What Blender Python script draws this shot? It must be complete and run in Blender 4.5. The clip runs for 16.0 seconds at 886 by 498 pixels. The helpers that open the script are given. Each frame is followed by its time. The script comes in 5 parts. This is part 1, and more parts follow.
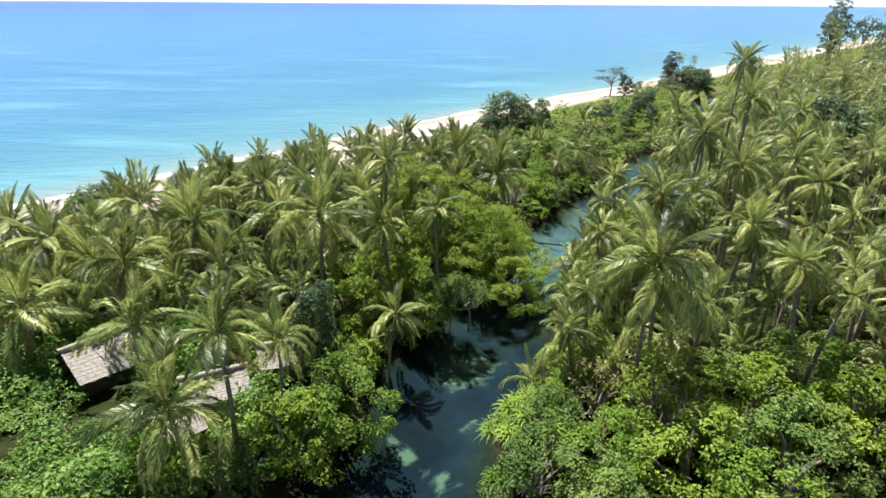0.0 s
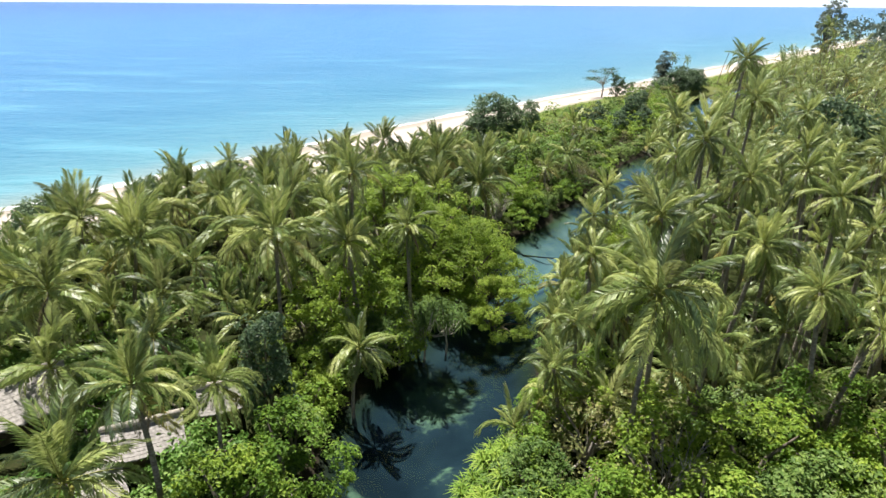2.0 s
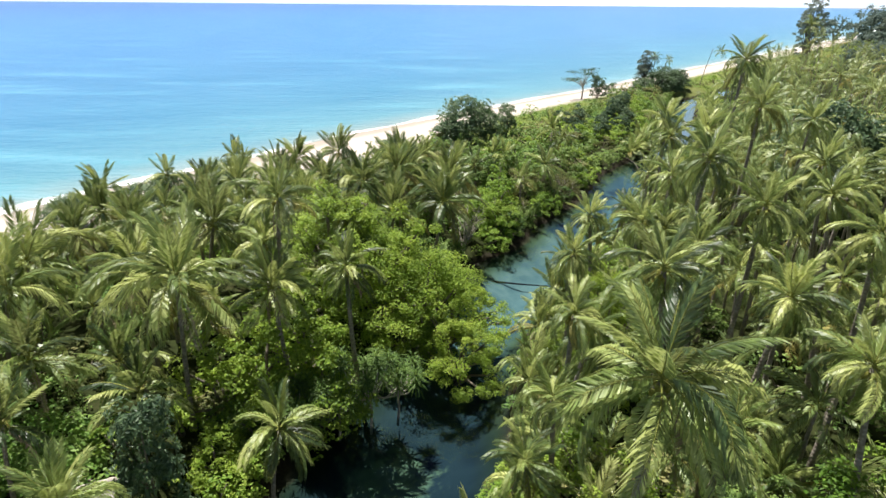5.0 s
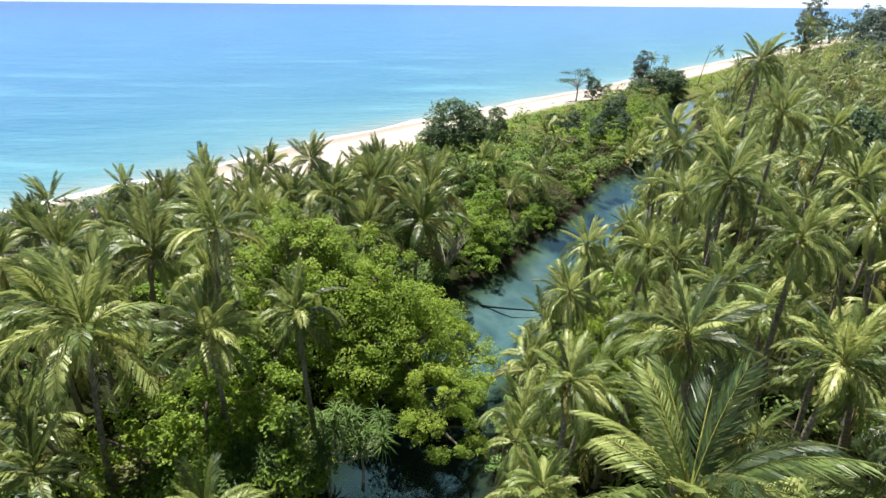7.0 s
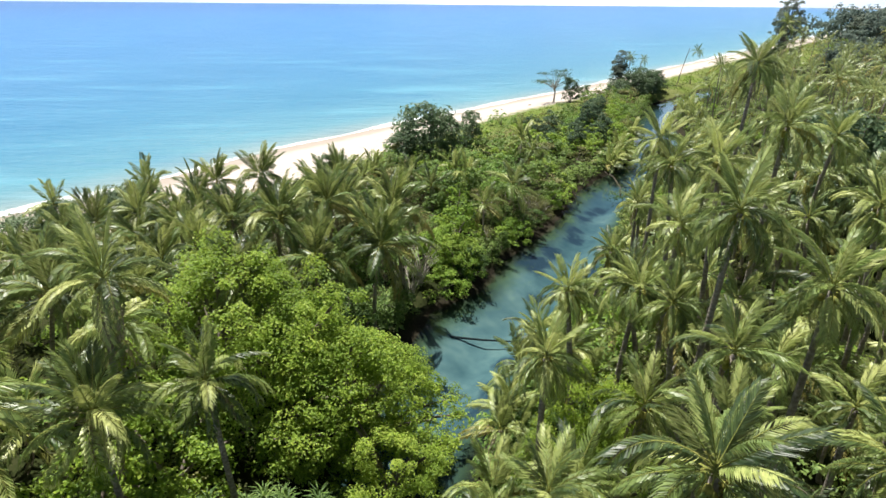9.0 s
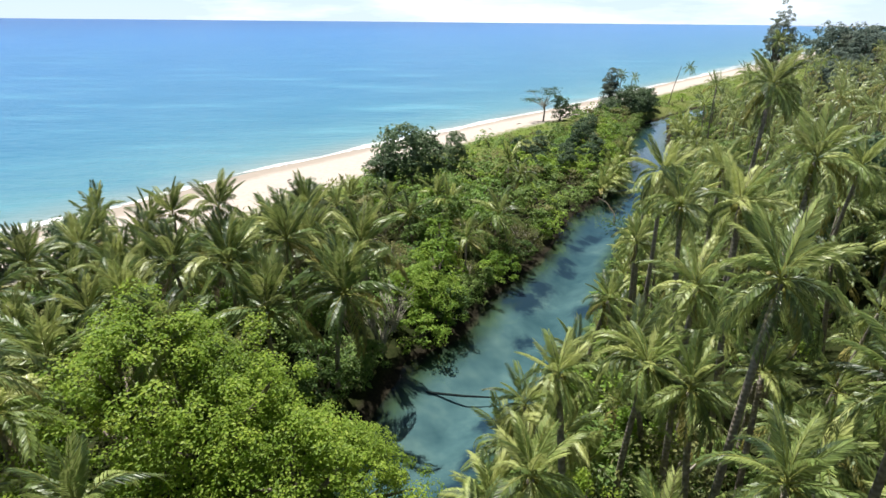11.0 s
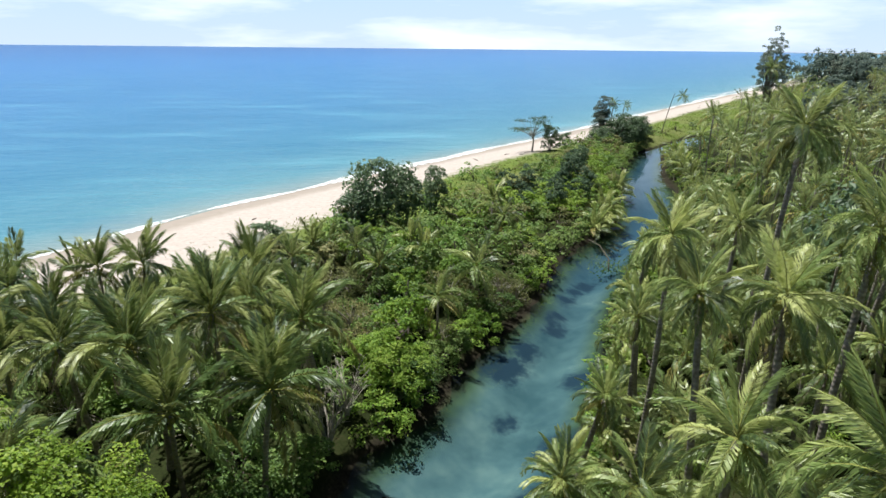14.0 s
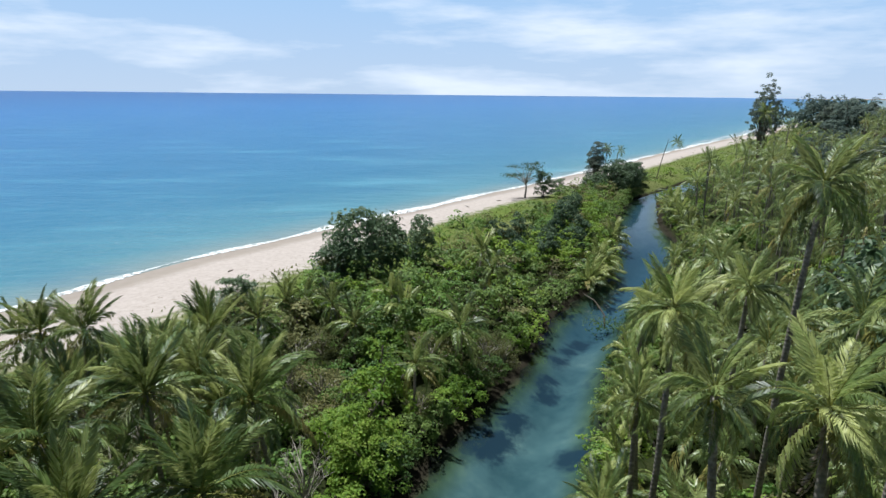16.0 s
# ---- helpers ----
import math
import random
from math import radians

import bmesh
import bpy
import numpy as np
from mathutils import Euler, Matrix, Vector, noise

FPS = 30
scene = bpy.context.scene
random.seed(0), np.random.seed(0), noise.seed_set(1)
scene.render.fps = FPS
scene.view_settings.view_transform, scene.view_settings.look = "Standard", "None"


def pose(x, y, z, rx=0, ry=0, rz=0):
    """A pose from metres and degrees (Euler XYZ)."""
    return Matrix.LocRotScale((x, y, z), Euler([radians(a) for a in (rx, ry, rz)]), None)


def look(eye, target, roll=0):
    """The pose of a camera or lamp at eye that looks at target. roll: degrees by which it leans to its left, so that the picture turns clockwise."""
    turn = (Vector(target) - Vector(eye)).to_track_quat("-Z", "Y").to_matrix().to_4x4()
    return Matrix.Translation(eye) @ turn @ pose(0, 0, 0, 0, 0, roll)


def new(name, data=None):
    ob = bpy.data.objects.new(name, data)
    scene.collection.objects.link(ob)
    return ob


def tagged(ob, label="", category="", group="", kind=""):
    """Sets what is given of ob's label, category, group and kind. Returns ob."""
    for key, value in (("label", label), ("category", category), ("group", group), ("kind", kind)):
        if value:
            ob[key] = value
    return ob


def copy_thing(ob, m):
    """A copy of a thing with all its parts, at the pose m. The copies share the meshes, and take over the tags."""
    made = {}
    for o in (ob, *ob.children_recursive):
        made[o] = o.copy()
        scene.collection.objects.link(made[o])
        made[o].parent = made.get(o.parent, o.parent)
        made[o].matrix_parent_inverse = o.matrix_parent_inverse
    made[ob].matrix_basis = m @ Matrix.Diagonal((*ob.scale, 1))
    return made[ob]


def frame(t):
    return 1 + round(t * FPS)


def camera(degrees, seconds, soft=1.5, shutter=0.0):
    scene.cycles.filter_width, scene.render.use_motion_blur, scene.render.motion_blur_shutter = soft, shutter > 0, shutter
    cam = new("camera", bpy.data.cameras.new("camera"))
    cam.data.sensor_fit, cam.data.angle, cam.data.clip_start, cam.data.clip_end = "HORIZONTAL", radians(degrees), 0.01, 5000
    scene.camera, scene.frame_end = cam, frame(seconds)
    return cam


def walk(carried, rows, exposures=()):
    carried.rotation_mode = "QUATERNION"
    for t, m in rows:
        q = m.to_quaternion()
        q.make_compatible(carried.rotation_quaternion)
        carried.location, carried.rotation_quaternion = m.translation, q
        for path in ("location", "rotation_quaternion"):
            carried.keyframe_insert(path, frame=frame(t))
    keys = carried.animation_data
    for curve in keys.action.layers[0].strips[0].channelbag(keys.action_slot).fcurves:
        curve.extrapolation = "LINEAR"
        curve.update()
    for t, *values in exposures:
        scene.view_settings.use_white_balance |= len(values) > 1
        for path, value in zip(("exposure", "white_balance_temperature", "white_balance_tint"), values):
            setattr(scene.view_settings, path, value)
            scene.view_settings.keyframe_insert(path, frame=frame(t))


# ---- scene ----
cam = camera(71.1, 16.0)
PATH = [
    (0, (1.572, 2.228, 25.199), (1.575, 4.083, 24.453), 0.4),
    (0.5, (1.915, 3.551, 25.011), (1.922, 5.408, 24.267), 0.4),
    (1, (2.302, 4.899, 24.847), (2.312, 6.756, 24.103), 0.4),
    (1.5, (2.667, 6.206, 24.712), (2.682, 8.063, 23.968), 0.4),
    (2, (3.021, 7.521, 24.6), (3.046, 9.377, 23.856), 0.4),
    (2.5, (3.358, 8.84, 24.502), (3.391, 10.696, 23.757), 0.4),
    (3, (3.684, 10.198, 24.383), (3.731, 12.054, 23.637), 0.5),
    (3.5, (4.084, 11.586, 24.218), (4.143, 13.441, 23.474), 0.5),
    (4, (4.434, 12.986, 24.149), (4.503, 14.842, 23.405), 0.5),
    (6.5, (6.153, 20.373, 23.607), (6.247, 22.228, 22.863), 0.5),
    (7, (6.538, 21.83, 23.532), (6.637, 23.684, 22.789), 0.5),
    (7.5, (6.937, 23.267, 23.463), (7.048, 25.121, 22.72), 0.4),
    (8, (7.323, 24.736, 23.426), (7.453, 26.588, 22.681), 0.5),
    (8.5, (7.744, 26.245, 23.333), (7.893, 28.095, 22.59), 0.5),
    (9, (8.128, 27.714, 23.272), (8.29, 29.564, 22.528), 0.5),
    (9.5, (8.52, 29.171, 23.222), (8.691, 31.023, 22.487), 0.5),
    (12, (10.71, 36.212, 22.943), (10.907, 38.087, 22.274), 0.6),
    (12.5, (11.176, 37.565, 22.908), (11.376, 39.444, 22.255), 0.6),
    (13, (11.598, 38.794, 22.963), (11.802, 40.677, 22.321), 0.6),
    (13.5, (12.047, 39.991, 23.031), (12.256, 41.877, 22.398), 0.6),
    (14, (12.449, 41.108, 23.071), (12.662, 42.996, 22.446), 0.6),
    (14.5, (12.859, 42.132, 23.066), (13.075, 44.026, 22.462), 0.6),
    (15, (13.269, 43.178, 23.103), (13.489, 45.082, 22.531), 0.7),
    (15.5, (13.752, 44.228, 23.086), (13.974, 46.142, 22.552), 0.7),
    (16, (14.234, 45.263, 23.054), (14.459, 47.188, 22.561), 0.6),
]
walk(cam, [(t, look(eye, target, roll)) for t, eye, target, roll in PATH], [(0, 0.25, 6500, 10), (8.5, 0.2, 6500, 10), (12.2, -0.12, 6350, 9), (15, -0.32, 6000, 8), (16, -0.52, 5850, 8)])

# ---- light ----
SUN_AZ, SUN_EL = -24.0, 68.0      # degrees: clockwise from +y, above the horizon
sun_way = Vector((math.sin(radians(SUN_AZ)) * math.cos(radians(SUN_EL)), math.cos(radians(SUN_AZ)) * math.cos(radians(SUN_EL)), math.sin(radians(SUN_EL))))
sun = new("sun", bpy.data.lights.new("sun", "SUN"))
sun.data.energy, sun.data.angle, sun.data.color = 8.7, radians(0.6), (1.0, 0.955, 0.88)
sun.matrix_world = look(sun_way * 300, (0, 0, 0))

world = bpy.data.worlds.new("sky")
scene.world = world
world.use_nodes = True
wn, wl = world.node_tree.nodes, world.node_tree.links
wn.clear()
sky = wn.new("ShaderNodeTexSky")
sky.sky_type, sky.sun_disc = "NISHITA", False
sky.sun_elevation, sky.sun_rotation = radians(SUN_EL), radians(SUN_AZ)
sky.air_density, sky.dust_density, sky.ozone_density = 1.0, 0.3, 2.0
w_co, w_map, w_noise = wn.new("ShaderNodeTexCoord"), wn.new("ShaderNodeMapping"), wn.new("ShaderNodeTexNoise")
w_map.inputs["Scale"].default_value = (1.0, 1.0, 5.5)
w_map.inputs["Location"].default_value = (0.35, 0.1, 0.2)
w_noise.inputs["Scale"].default_value, w_noise.inputs["Detail"].default_value, w_noise.inputs["Roughness"].default_value = 2.6, 8.0, 0.56
w_sep, w_low, w_cloud, w_haze = wn.new("ShaderNodeSeparateXYZ"), wn.new("ShaderNodeMapRange"), wn.new("ShaderNodeMapRange"), wn.new("ShaderNodeMapRange")
w_mul, w_mix, w_mix2, w_bg, w_out = wn.new("ShaderNodeMath"), wn.new("ShaderNodeMix"), wn.new("ShaderNodeMix"), wn.new("ShaderNodeBackground"), wn.new("ShaderNodeOutputWorld")
for node, values in ((w_low, (0.0, 0.1, 0.25, 1.0, 0.05)), (w_cloud, (0.0, 0.46, 0.64, 0.0, 0.95)), (w_haze, (0.0, 0.13, 0.24, 1.0, 0.0))):
    for k in range(1, 5):
        node.inputs[k].default_value = values[k]
w_ramp = wn.new("ShaderNodeValToRGB")                    # haze, whitest low over the sea
w_ramp.color_ramp.elements[0].position, w_ramp.color_ramp.elements[1].position = 0.0, 0.17
w_ramp.color_ramp.elements[0].color, w_ramp.color_ramp.elements[1].color = (0.92, 1.08, 1.28, 1), (0.64, 0.96, 1.36, 1)
w_gain = wn.new("ShaderNodeMix")
w_gain.data_type, w_gain.blend_type = "RGBA", "MULTIPLY"
w_gain.inputs[0].default_value, w_gain.inputs[7].default_value = 1.0, (15.0, 15.0, 15.0, 1)
w_mul.operation = "MULTIPLY"
w_mix.data_type = w_mix2.data_type = "RGBA"
w_mix2.inputs[7].default_value = (21.5, 22.4, 23.6, 1)   # cloud
w_bg.inputs["Strength"].default_value = 0.06
wl.new(w_co.outputs["Generated"], w_map.inputs["Vector"])
wl.new(w_co.outputs["Generated"], w_sep.inputs[0])
wl.new(w_map.outputs[0], w_noise.inputs["Vector"])
wl.new(w_sep.outputs["Z"], w_low.inputs[0])
wl.new(w_sep.outputs["Z"], w_haze.inputs[0])
wl.new(w_sep.outputs["Z"], w_ramp.inputs[0])
wl.new(w_ramp.outputs[0], w_gain.inputs[6])
wl.new(w_noise.outputs["Fac"], w_cloud.inputs[0])
wl.new(w_cloud.outputs[0], w_mul.inputs[0])
wl.new(w_low.outputs[0], w_mul.inputs[1])
w_dim = wn.new("ShaderNodeMix")
w_dim.data_type, w_dim.blend_type = "RGBA", "MULTIPLY"
w_dim.inputs[0].default_value, w_dim.inputs[7].default_value = 1.0, (0.28, 0.33, 0.46, 1)
wl.new(sky.outputs[0], w_dim.inputs[6])
wl.new(w_dim.outputs[2], w_mix.inputs[6])
wl.new(w_gain.outputs[2], w_mix.inputs[7])
wl.new(w_haze.outputs[0], w_mix.inputs[0])
wl.new(w_mix.outputs[2], w_mix2.inputs[6])
wl.new(w_mul.outputs[0], w_mix2.inputs[0])
wl.new(w_mix2.outputs[2], w_bg.inputs["Color"])
wl.new(w_bg.outputs[0], w_out.inputs[0])


# ---- materials ----
class Nodes:
    """A small builder of node materials."""

    def __init__(self, name):
        self.mat = bpy.data.materials.new(name)
        self.mat.use_nodes = True
        self.n, self.l = self.mat.node_tree.nodes, self.mat.node_tree.links
        self.n.clear()
        self.out = self.n.new("ShaderNodeOutputMaterial")

    def add(self, kind, props=None, **ins):
        node = self.n.new("ShaderNode" + kind)
        p = props or {}
        if "operation" in p:
            node.operation, node.use_clamp = p["operation"], p.get("use_clamp", False)
        if "data_type" in p:
            node.data_type, node.blend_type = p["data_type"], p.get("blend_type", "MIX")
        if "interpolation_type" in p:
            node.interpolation_type = p["interpolation_type"]
        if "attribute_name" in p:
            node.attribute_name = p["attribute_name"]
        if "bands_direction" in p:
            node.bands_direction = p["bands_direction"]
        for k, v in ins.items():
            self.put(node, k.replace("_", " "), v)
        return node

    def put(self, node, key, v):
        key = int(key[1:]) if key[0] == "i" and key[1:].isdigit() else key
        sock = node.inputs[key]
        if isinstance(v, bpy.types.NodeSocket):
            self.l.new(v, sock)
        elif isinstance(v, bpy.types.Node):
            self.l.new(v.outputs[0], sock)
        else:
            sock.default_value = v

    def noise(self, scale, detail=4.0, rough=0.55, vec=None, out="Fac"):
        node = self.add("TexNoise", Scale=scale, Detail=detail, Roughness=rough)
        if vec is not None:
            self.l.new(vec, node.inputs["Vector"])
        return node.outputs[out]

    def world_co(self):
        return self.add("NewGeometry").outputs["Position"]

    def ramp(self, fac, stops, mode="LINEAR"):
        node = self.add("ValToRGB")
        node.color_ramp.interpolation = mode
        e = node.color_ramp.elements
        while len(e) < len(stops):
            e.new(0.5)
        for el, (p, c) in zip(e, stops):
            el.position = p
            el.color = (*c, 1) if len(c) == 3 else c
        self.put(node, "i0", fac)
        return node.outputs[0]

    def mix(self, fac, a, b, blend="MIX"):
        node = self.add("Mix", {"data_type": "RGBA", "blend_type": blend})
        for k, v in ((0, fac), (6, a), (7, b)):
            v = (*v, 1) if isinstance(v, tuple) and len(v) == 3 else v
            self.put(node, "i%d" % k, v)
        return node.outputs[2]

    def math(self, op, a, b=0.0, clamp=False):
        node = self.add("Math", {"operation": op, "use_clamp": clamp})
        self.put(node, "i0", a)
        self.put(node, "i1", b)
        return node.outputs[0]

    def rng(self, v, a, b, c=0.0, d=1.0):
        node = self.add("MapRange", {"interpolation_type": "SMOOTHSTEP"})
        for k, x in enumerate((v, a, b, c, d)):
            self.put(node, "i%d" % k, x)
        return node.outputs[0]

    def attr(self, name):
        return self.add("Attribute", {"attribute_name": name}).outputs["Fac"]

    def bump(self, height, strength, distance):
        return self.add("Bump", Strength=strength, Distance=distance, Height=height).outputs[0]

    def done(self, shader):
        self.l.new(shader.outputs[0], self.out.inputs[0])
        return self.mat


def leaf_material(name, dark, mid, light, rough=0.42, through_light=0.32, spec=0.5, spread=0.55, island=0.5):
    """Leaves: three greens, varied from plant to plant, leaf to leaf and over the crown; part of the light passes through."""
    m = Nodes(name)
    info = m.add("ObjectInfo").outputs["Random"]
    geo = m.add("NewGeometry")
    big = m.noise(0.35, 2.0, 0.5, geo.outputs["Position"])
    v = m.math("ADD", m.math("MULTIPLY", geo.outputs["Random Per Island"], island), m.math("MULTIPLY", big, 1.0 - island))
    v = m.math("ADD", v, m.math("MULTIPLY", m.math("SUBTRACT", info, 0.5), spread))
    v = m.math("ADD", v, m.math("MULTIPLY", m.math("SUBTRACT", m.noise(0.17, 2.0, 0.5, geo.outputs["Position"]), 0.5), 0.9))
    col = m.ramp(v, [(0.1, dark), (0.5, mid), (0.9, light)])
    fine = m.noise(9.0, 3.0, 0.6, geo.outputs["Position"])
    col = m.mix(m.math("MULTIPLY", fine, 0.35), col, dark)
    front = m.add("BsdfPrincipled", Base_Color=col, Roughness=rough)
    front.inputs["Specular IOR Level"].default_value = spec
    back = m.add("BsdfTranslucent", Color=m.mix(0.5, col, light, "MIX"))
    both = m.add("MixShader", Fac=through_light)
    m.l.new(front.outputs[0], both.inputs[1])
    m.l.new(back.outputs[0], both.inputs[2])
    return m.done(both)


FROND = leaf_material("palm_frond_green", (0.032, 0.064, 0.025), (0.25, 0.345, 0.09), (0.6, 0.64, 0.23), 0.42, 0.34, 0.6, 0.78, 0.25)
FROND_FAR = leaf_material("palm_frond_grove", (0.03, 0.06, 0.027), (0.215, 0.3, 0.092), (0.61, 0.63, 0.245), 0.43, 0.27, 0.6, 0.0, 0.14)
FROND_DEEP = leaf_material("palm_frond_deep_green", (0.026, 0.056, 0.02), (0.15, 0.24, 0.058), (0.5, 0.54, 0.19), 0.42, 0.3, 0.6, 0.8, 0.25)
FROND_OLD = leaf_material("palm_frond_yellowing", (0.12, 0.14, 0.035), (0.3, 0.3, 0.08), (0.48, 0.41, 0.14), 0.45, 0.35, 0.4, 0.7)
FROND_DEAD = leaf_material("palm_frond_dead", (0.14, 0.10, 0.07), (0.28, 0.215, 0.155), (0.46, 0.39, 0.31), 0.6, 0.12, 0.3)
LEAF_BRIGHT = leaf_material("leaf_bright_green", (0.055, 0.12, 0.014), (0.195, 0.335, 0.046), (0.39, 0.5, 0.09), 0.55, 0.38, 0.2)
LEAF_MANGROVE = leaf_material("leaf_mangrove", (0.055, 0.115, 0.014), (0.235, 0.36, 0.046), (0.46, 0.56, 0.09), 0.5, 0.42, 0.25, 0.15)
LEAF_DARK = leaf_material("leaf_dark_green", (0.036, 0.08, 0.02), (0.13, 0.225, 0.05), (0.275, 0.37, 0.097), 0.55, 0.33, 0.25)
LEAF_BLUE = leaf_material("leaf_blue_green", (0.034, 0.07, 0.04), (0.09, 0.152, 0.084), (0.185, 0.25, 0.14), 0.6, 0.28, 0.22)
LEAF_SHORE = leaf_material("leaf_shore_tree", (0.04, 0.078, 0.04), (0.115, 0.19, 0.092), (0.25, 0.33, 0.17), 0.5, 0.34, 0.4)
# distance haze is mixed into these leaf colours, paler and bluer
LEAF_FAR_HAZED = leaf_material("leaf_far_hazed", (0.07, 0.105, 0.09), (0.155, 0.205, 0.17), (0.26, 0.32, 0.265), 0.7, 0.45, 0.15)
LEAF_SCRUB = leaf_material("leaf_dry_scrub", (0.045, 0.068, 0.022), (0.155, 0.18, 0.058), (0.33, 0.305, 0.125), 0.6, 0.25, 0.25)
LEAF_VINE = leaf_material("leaf_vine", (0.05, 0.13, 0.022), (0.145, 0.28, 0.052), (0.3, 0.43, 0.11), 0.5, 0.34, 0.3)
# needles greyed and lightened, aerial haze included in the colour
NEEDLE_HAZED = leaf_material("casuarina_needles_hazed", (0.09, 0.12, 0.1), (0.2, 0.245, 0.195), (0.33, 0.38, 0.31), 0.6, 0.5, 0.2)
GRASS = leaf_material("grass_blades", (0.085, 0.135, 0.024), (0.165, 0.225, 0.045), (0.26, 0.30, 0.085), 0.5, 0.35, 0.3)


def bark_material(name, a, b, rings=0.0):
    m = Nodes(name)
    co = m.add("TexCoord").outputs["Object"]
    n1 = m.noise(6.0, 5.0, 0.6, co)
    col = m.ramp(n1, [(0.3, a), (0.7, b)])
    h = n1
    if rings:
        w = m.add("TexWave", {"bands_direction": "Z"}, Scale=rings, Distortion=1.2, Detail=2.0)
        m.l.new(co, w.inputs["Vector"])
        h = m.math("ADD", n1, w.outputs["Fac"])
        col = m.mix(m.math("MULTIPLY", w.outputs["Fac"], 0.35), col, a)
    p = m.add("BsdfPrincipled", Base_Color=col, Roughness=0.85, Normal=m.bump(h, 0.5, 0.03))
    p.inputs["Specular IOR Level"].default_value = 0.2
    return m.done(p)


PALM_BARK = bark_material("palm_bark", (0.15, 0.125, 0.10), (0.36, 0.325, 0.285), 1.6)
WOOD_BARK = bark_material("tree_bark", (0.09, 0.07, 0.055), (0.25, 0.22, 0.185))
PALE_TWIG = bark_material("bleached_wood", (0.22, 0.195, 0.165), (0.46, 0.42, 0.37))
RACHIS = bark_material("frond_midrib", (0.16, 0.19, 0.04), (0.30, 0.30, 0.08))
THATCH = bark_material("thatch", (0.2, 0.185, 0.172), (0.44, 0.41, 0.385))
SUNK_WOOD = bark_material("sunken_wood", (0.012, 0.014, 0.012), (0.035, 0.036, 0.03))
HUT_WOOD = bark_material("hut_timber", (0.09, 0.065, 0.045), (0.2, 0.155, 0.11))


def ground_material():
    """Sand on the beach, grass behind it, leaf litter under the trees, weed on a silty river bed toned by painted
    reflections.
    """
    m = Nodes("ground")
    p = m.world_co()
    off, riv = m.attr("offshore"), m.attr("river")
    n_big, n_mid, n_fine = m.noise(0.09, 4, 0.6, p), m.noise(0.7, 5, 0.6, p), m.noise(6.0, 5, 0.65, p)
    sand = m.ramp(m.noise(1.4, 6, 0.7, p), [(0.25, (0.38, 0.325, 0.285)), (0.6, (0.49, 0.435, 0.395)), (0.9, (0.56, 0.51, 0.47))])
    wet = m.rng(m.math("ADD", off, m.math("MULTIPLY", n_big, 3.0)), -5.0, -1.6)
    sand = m.mix(wet, sand, m.mix(n_mid, (0.29, 0.25, 0.21), (0.37, 0.325, 0.285)))
    wrack = m.math("MULTIPLY", m.rng(m.noise(1.1, 6, 0.75, p), 0.56, 0.68), m.rng(m.math("ABSOLUTE", m.math("ADD", off, 14.5)), 4.5, 0.8))
    sand = m.mix(m.math("MULTIPLY", wrack, 0.75), sand, (0.20, 0.165, 0.12))
    grass = m.ramp(m.math("ADD", m.math("MULTIPLY", n_mid, 0.6), m.math("MULTIPLY", n_fine, 0.4)), [(0.25, (0.055, 0.085, 0.018)), (0.5, (0.115, 0.16, 0.034)), (0.75, (0.20, 0.225, 0.07))])
    grass = m.mix(m.math("MULTIPLY", m.rng(n_big, 0.42, 0.62), 0.5), grass, (0.17, 0.165, 0.075))
    # leaf litter, darkened to hold the deep shade beneath the palms
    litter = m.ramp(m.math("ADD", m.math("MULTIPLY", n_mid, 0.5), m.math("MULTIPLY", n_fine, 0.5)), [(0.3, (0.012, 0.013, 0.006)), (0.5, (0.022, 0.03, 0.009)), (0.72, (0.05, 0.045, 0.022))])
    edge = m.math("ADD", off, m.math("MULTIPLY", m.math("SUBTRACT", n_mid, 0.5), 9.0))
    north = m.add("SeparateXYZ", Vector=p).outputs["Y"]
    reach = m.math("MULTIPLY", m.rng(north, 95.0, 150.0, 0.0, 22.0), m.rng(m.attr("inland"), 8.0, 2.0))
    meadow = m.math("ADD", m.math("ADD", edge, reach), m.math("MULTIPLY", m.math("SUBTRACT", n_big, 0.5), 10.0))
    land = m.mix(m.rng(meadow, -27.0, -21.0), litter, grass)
    shore_edge = m.math("ADD", edge, m.rng(north, 112.0, 165.0, 3.5, -1.5))
    land = m.mix(m.rng(shore_edge, -18.5, -15.0), land, sand)
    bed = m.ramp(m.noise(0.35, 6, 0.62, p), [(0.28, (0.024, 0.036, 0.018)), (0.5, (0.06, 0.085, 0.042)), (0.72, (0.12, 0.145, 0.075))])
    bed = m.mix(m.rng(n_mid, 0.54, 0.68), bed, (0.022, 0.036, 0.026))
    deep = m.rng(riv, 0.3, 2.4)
    # southern bed painted near black for depth and the trees mirrored there
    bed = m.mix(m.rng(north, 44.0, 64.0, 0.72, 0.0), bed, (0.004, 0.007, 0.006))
    # bluish silt, with a little mirrored sky put into its colour
    silt_reflect = m.ramp(m.noise(0.16, 5, 0.6, p), [(0.34, (0.006, 0.013, 0.021)), (0.55, (0.014, 0.027, 0.038)), (0.72, (0.03, 0.048, 0.056))])
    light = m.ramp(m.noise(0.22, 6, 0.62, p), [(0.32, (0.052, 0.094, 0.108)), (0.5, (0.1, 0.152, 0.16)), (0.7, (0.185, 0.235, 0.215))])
    silt_reflect = m.mix(m.rng(north, 46.0, 66.0), silt_reflect, light)
    # upstream the bed takes on the blue of reflected sky
    silt_reflect = m.mix(m.rng(north, 84.0, 118.0, 0.0, 0.85), silt_reflect, (0.03, 0.07, 0.115))
    bed = m.mix(m.math("MULTIPLY", deep, 0.92), bed, silt_reflect)
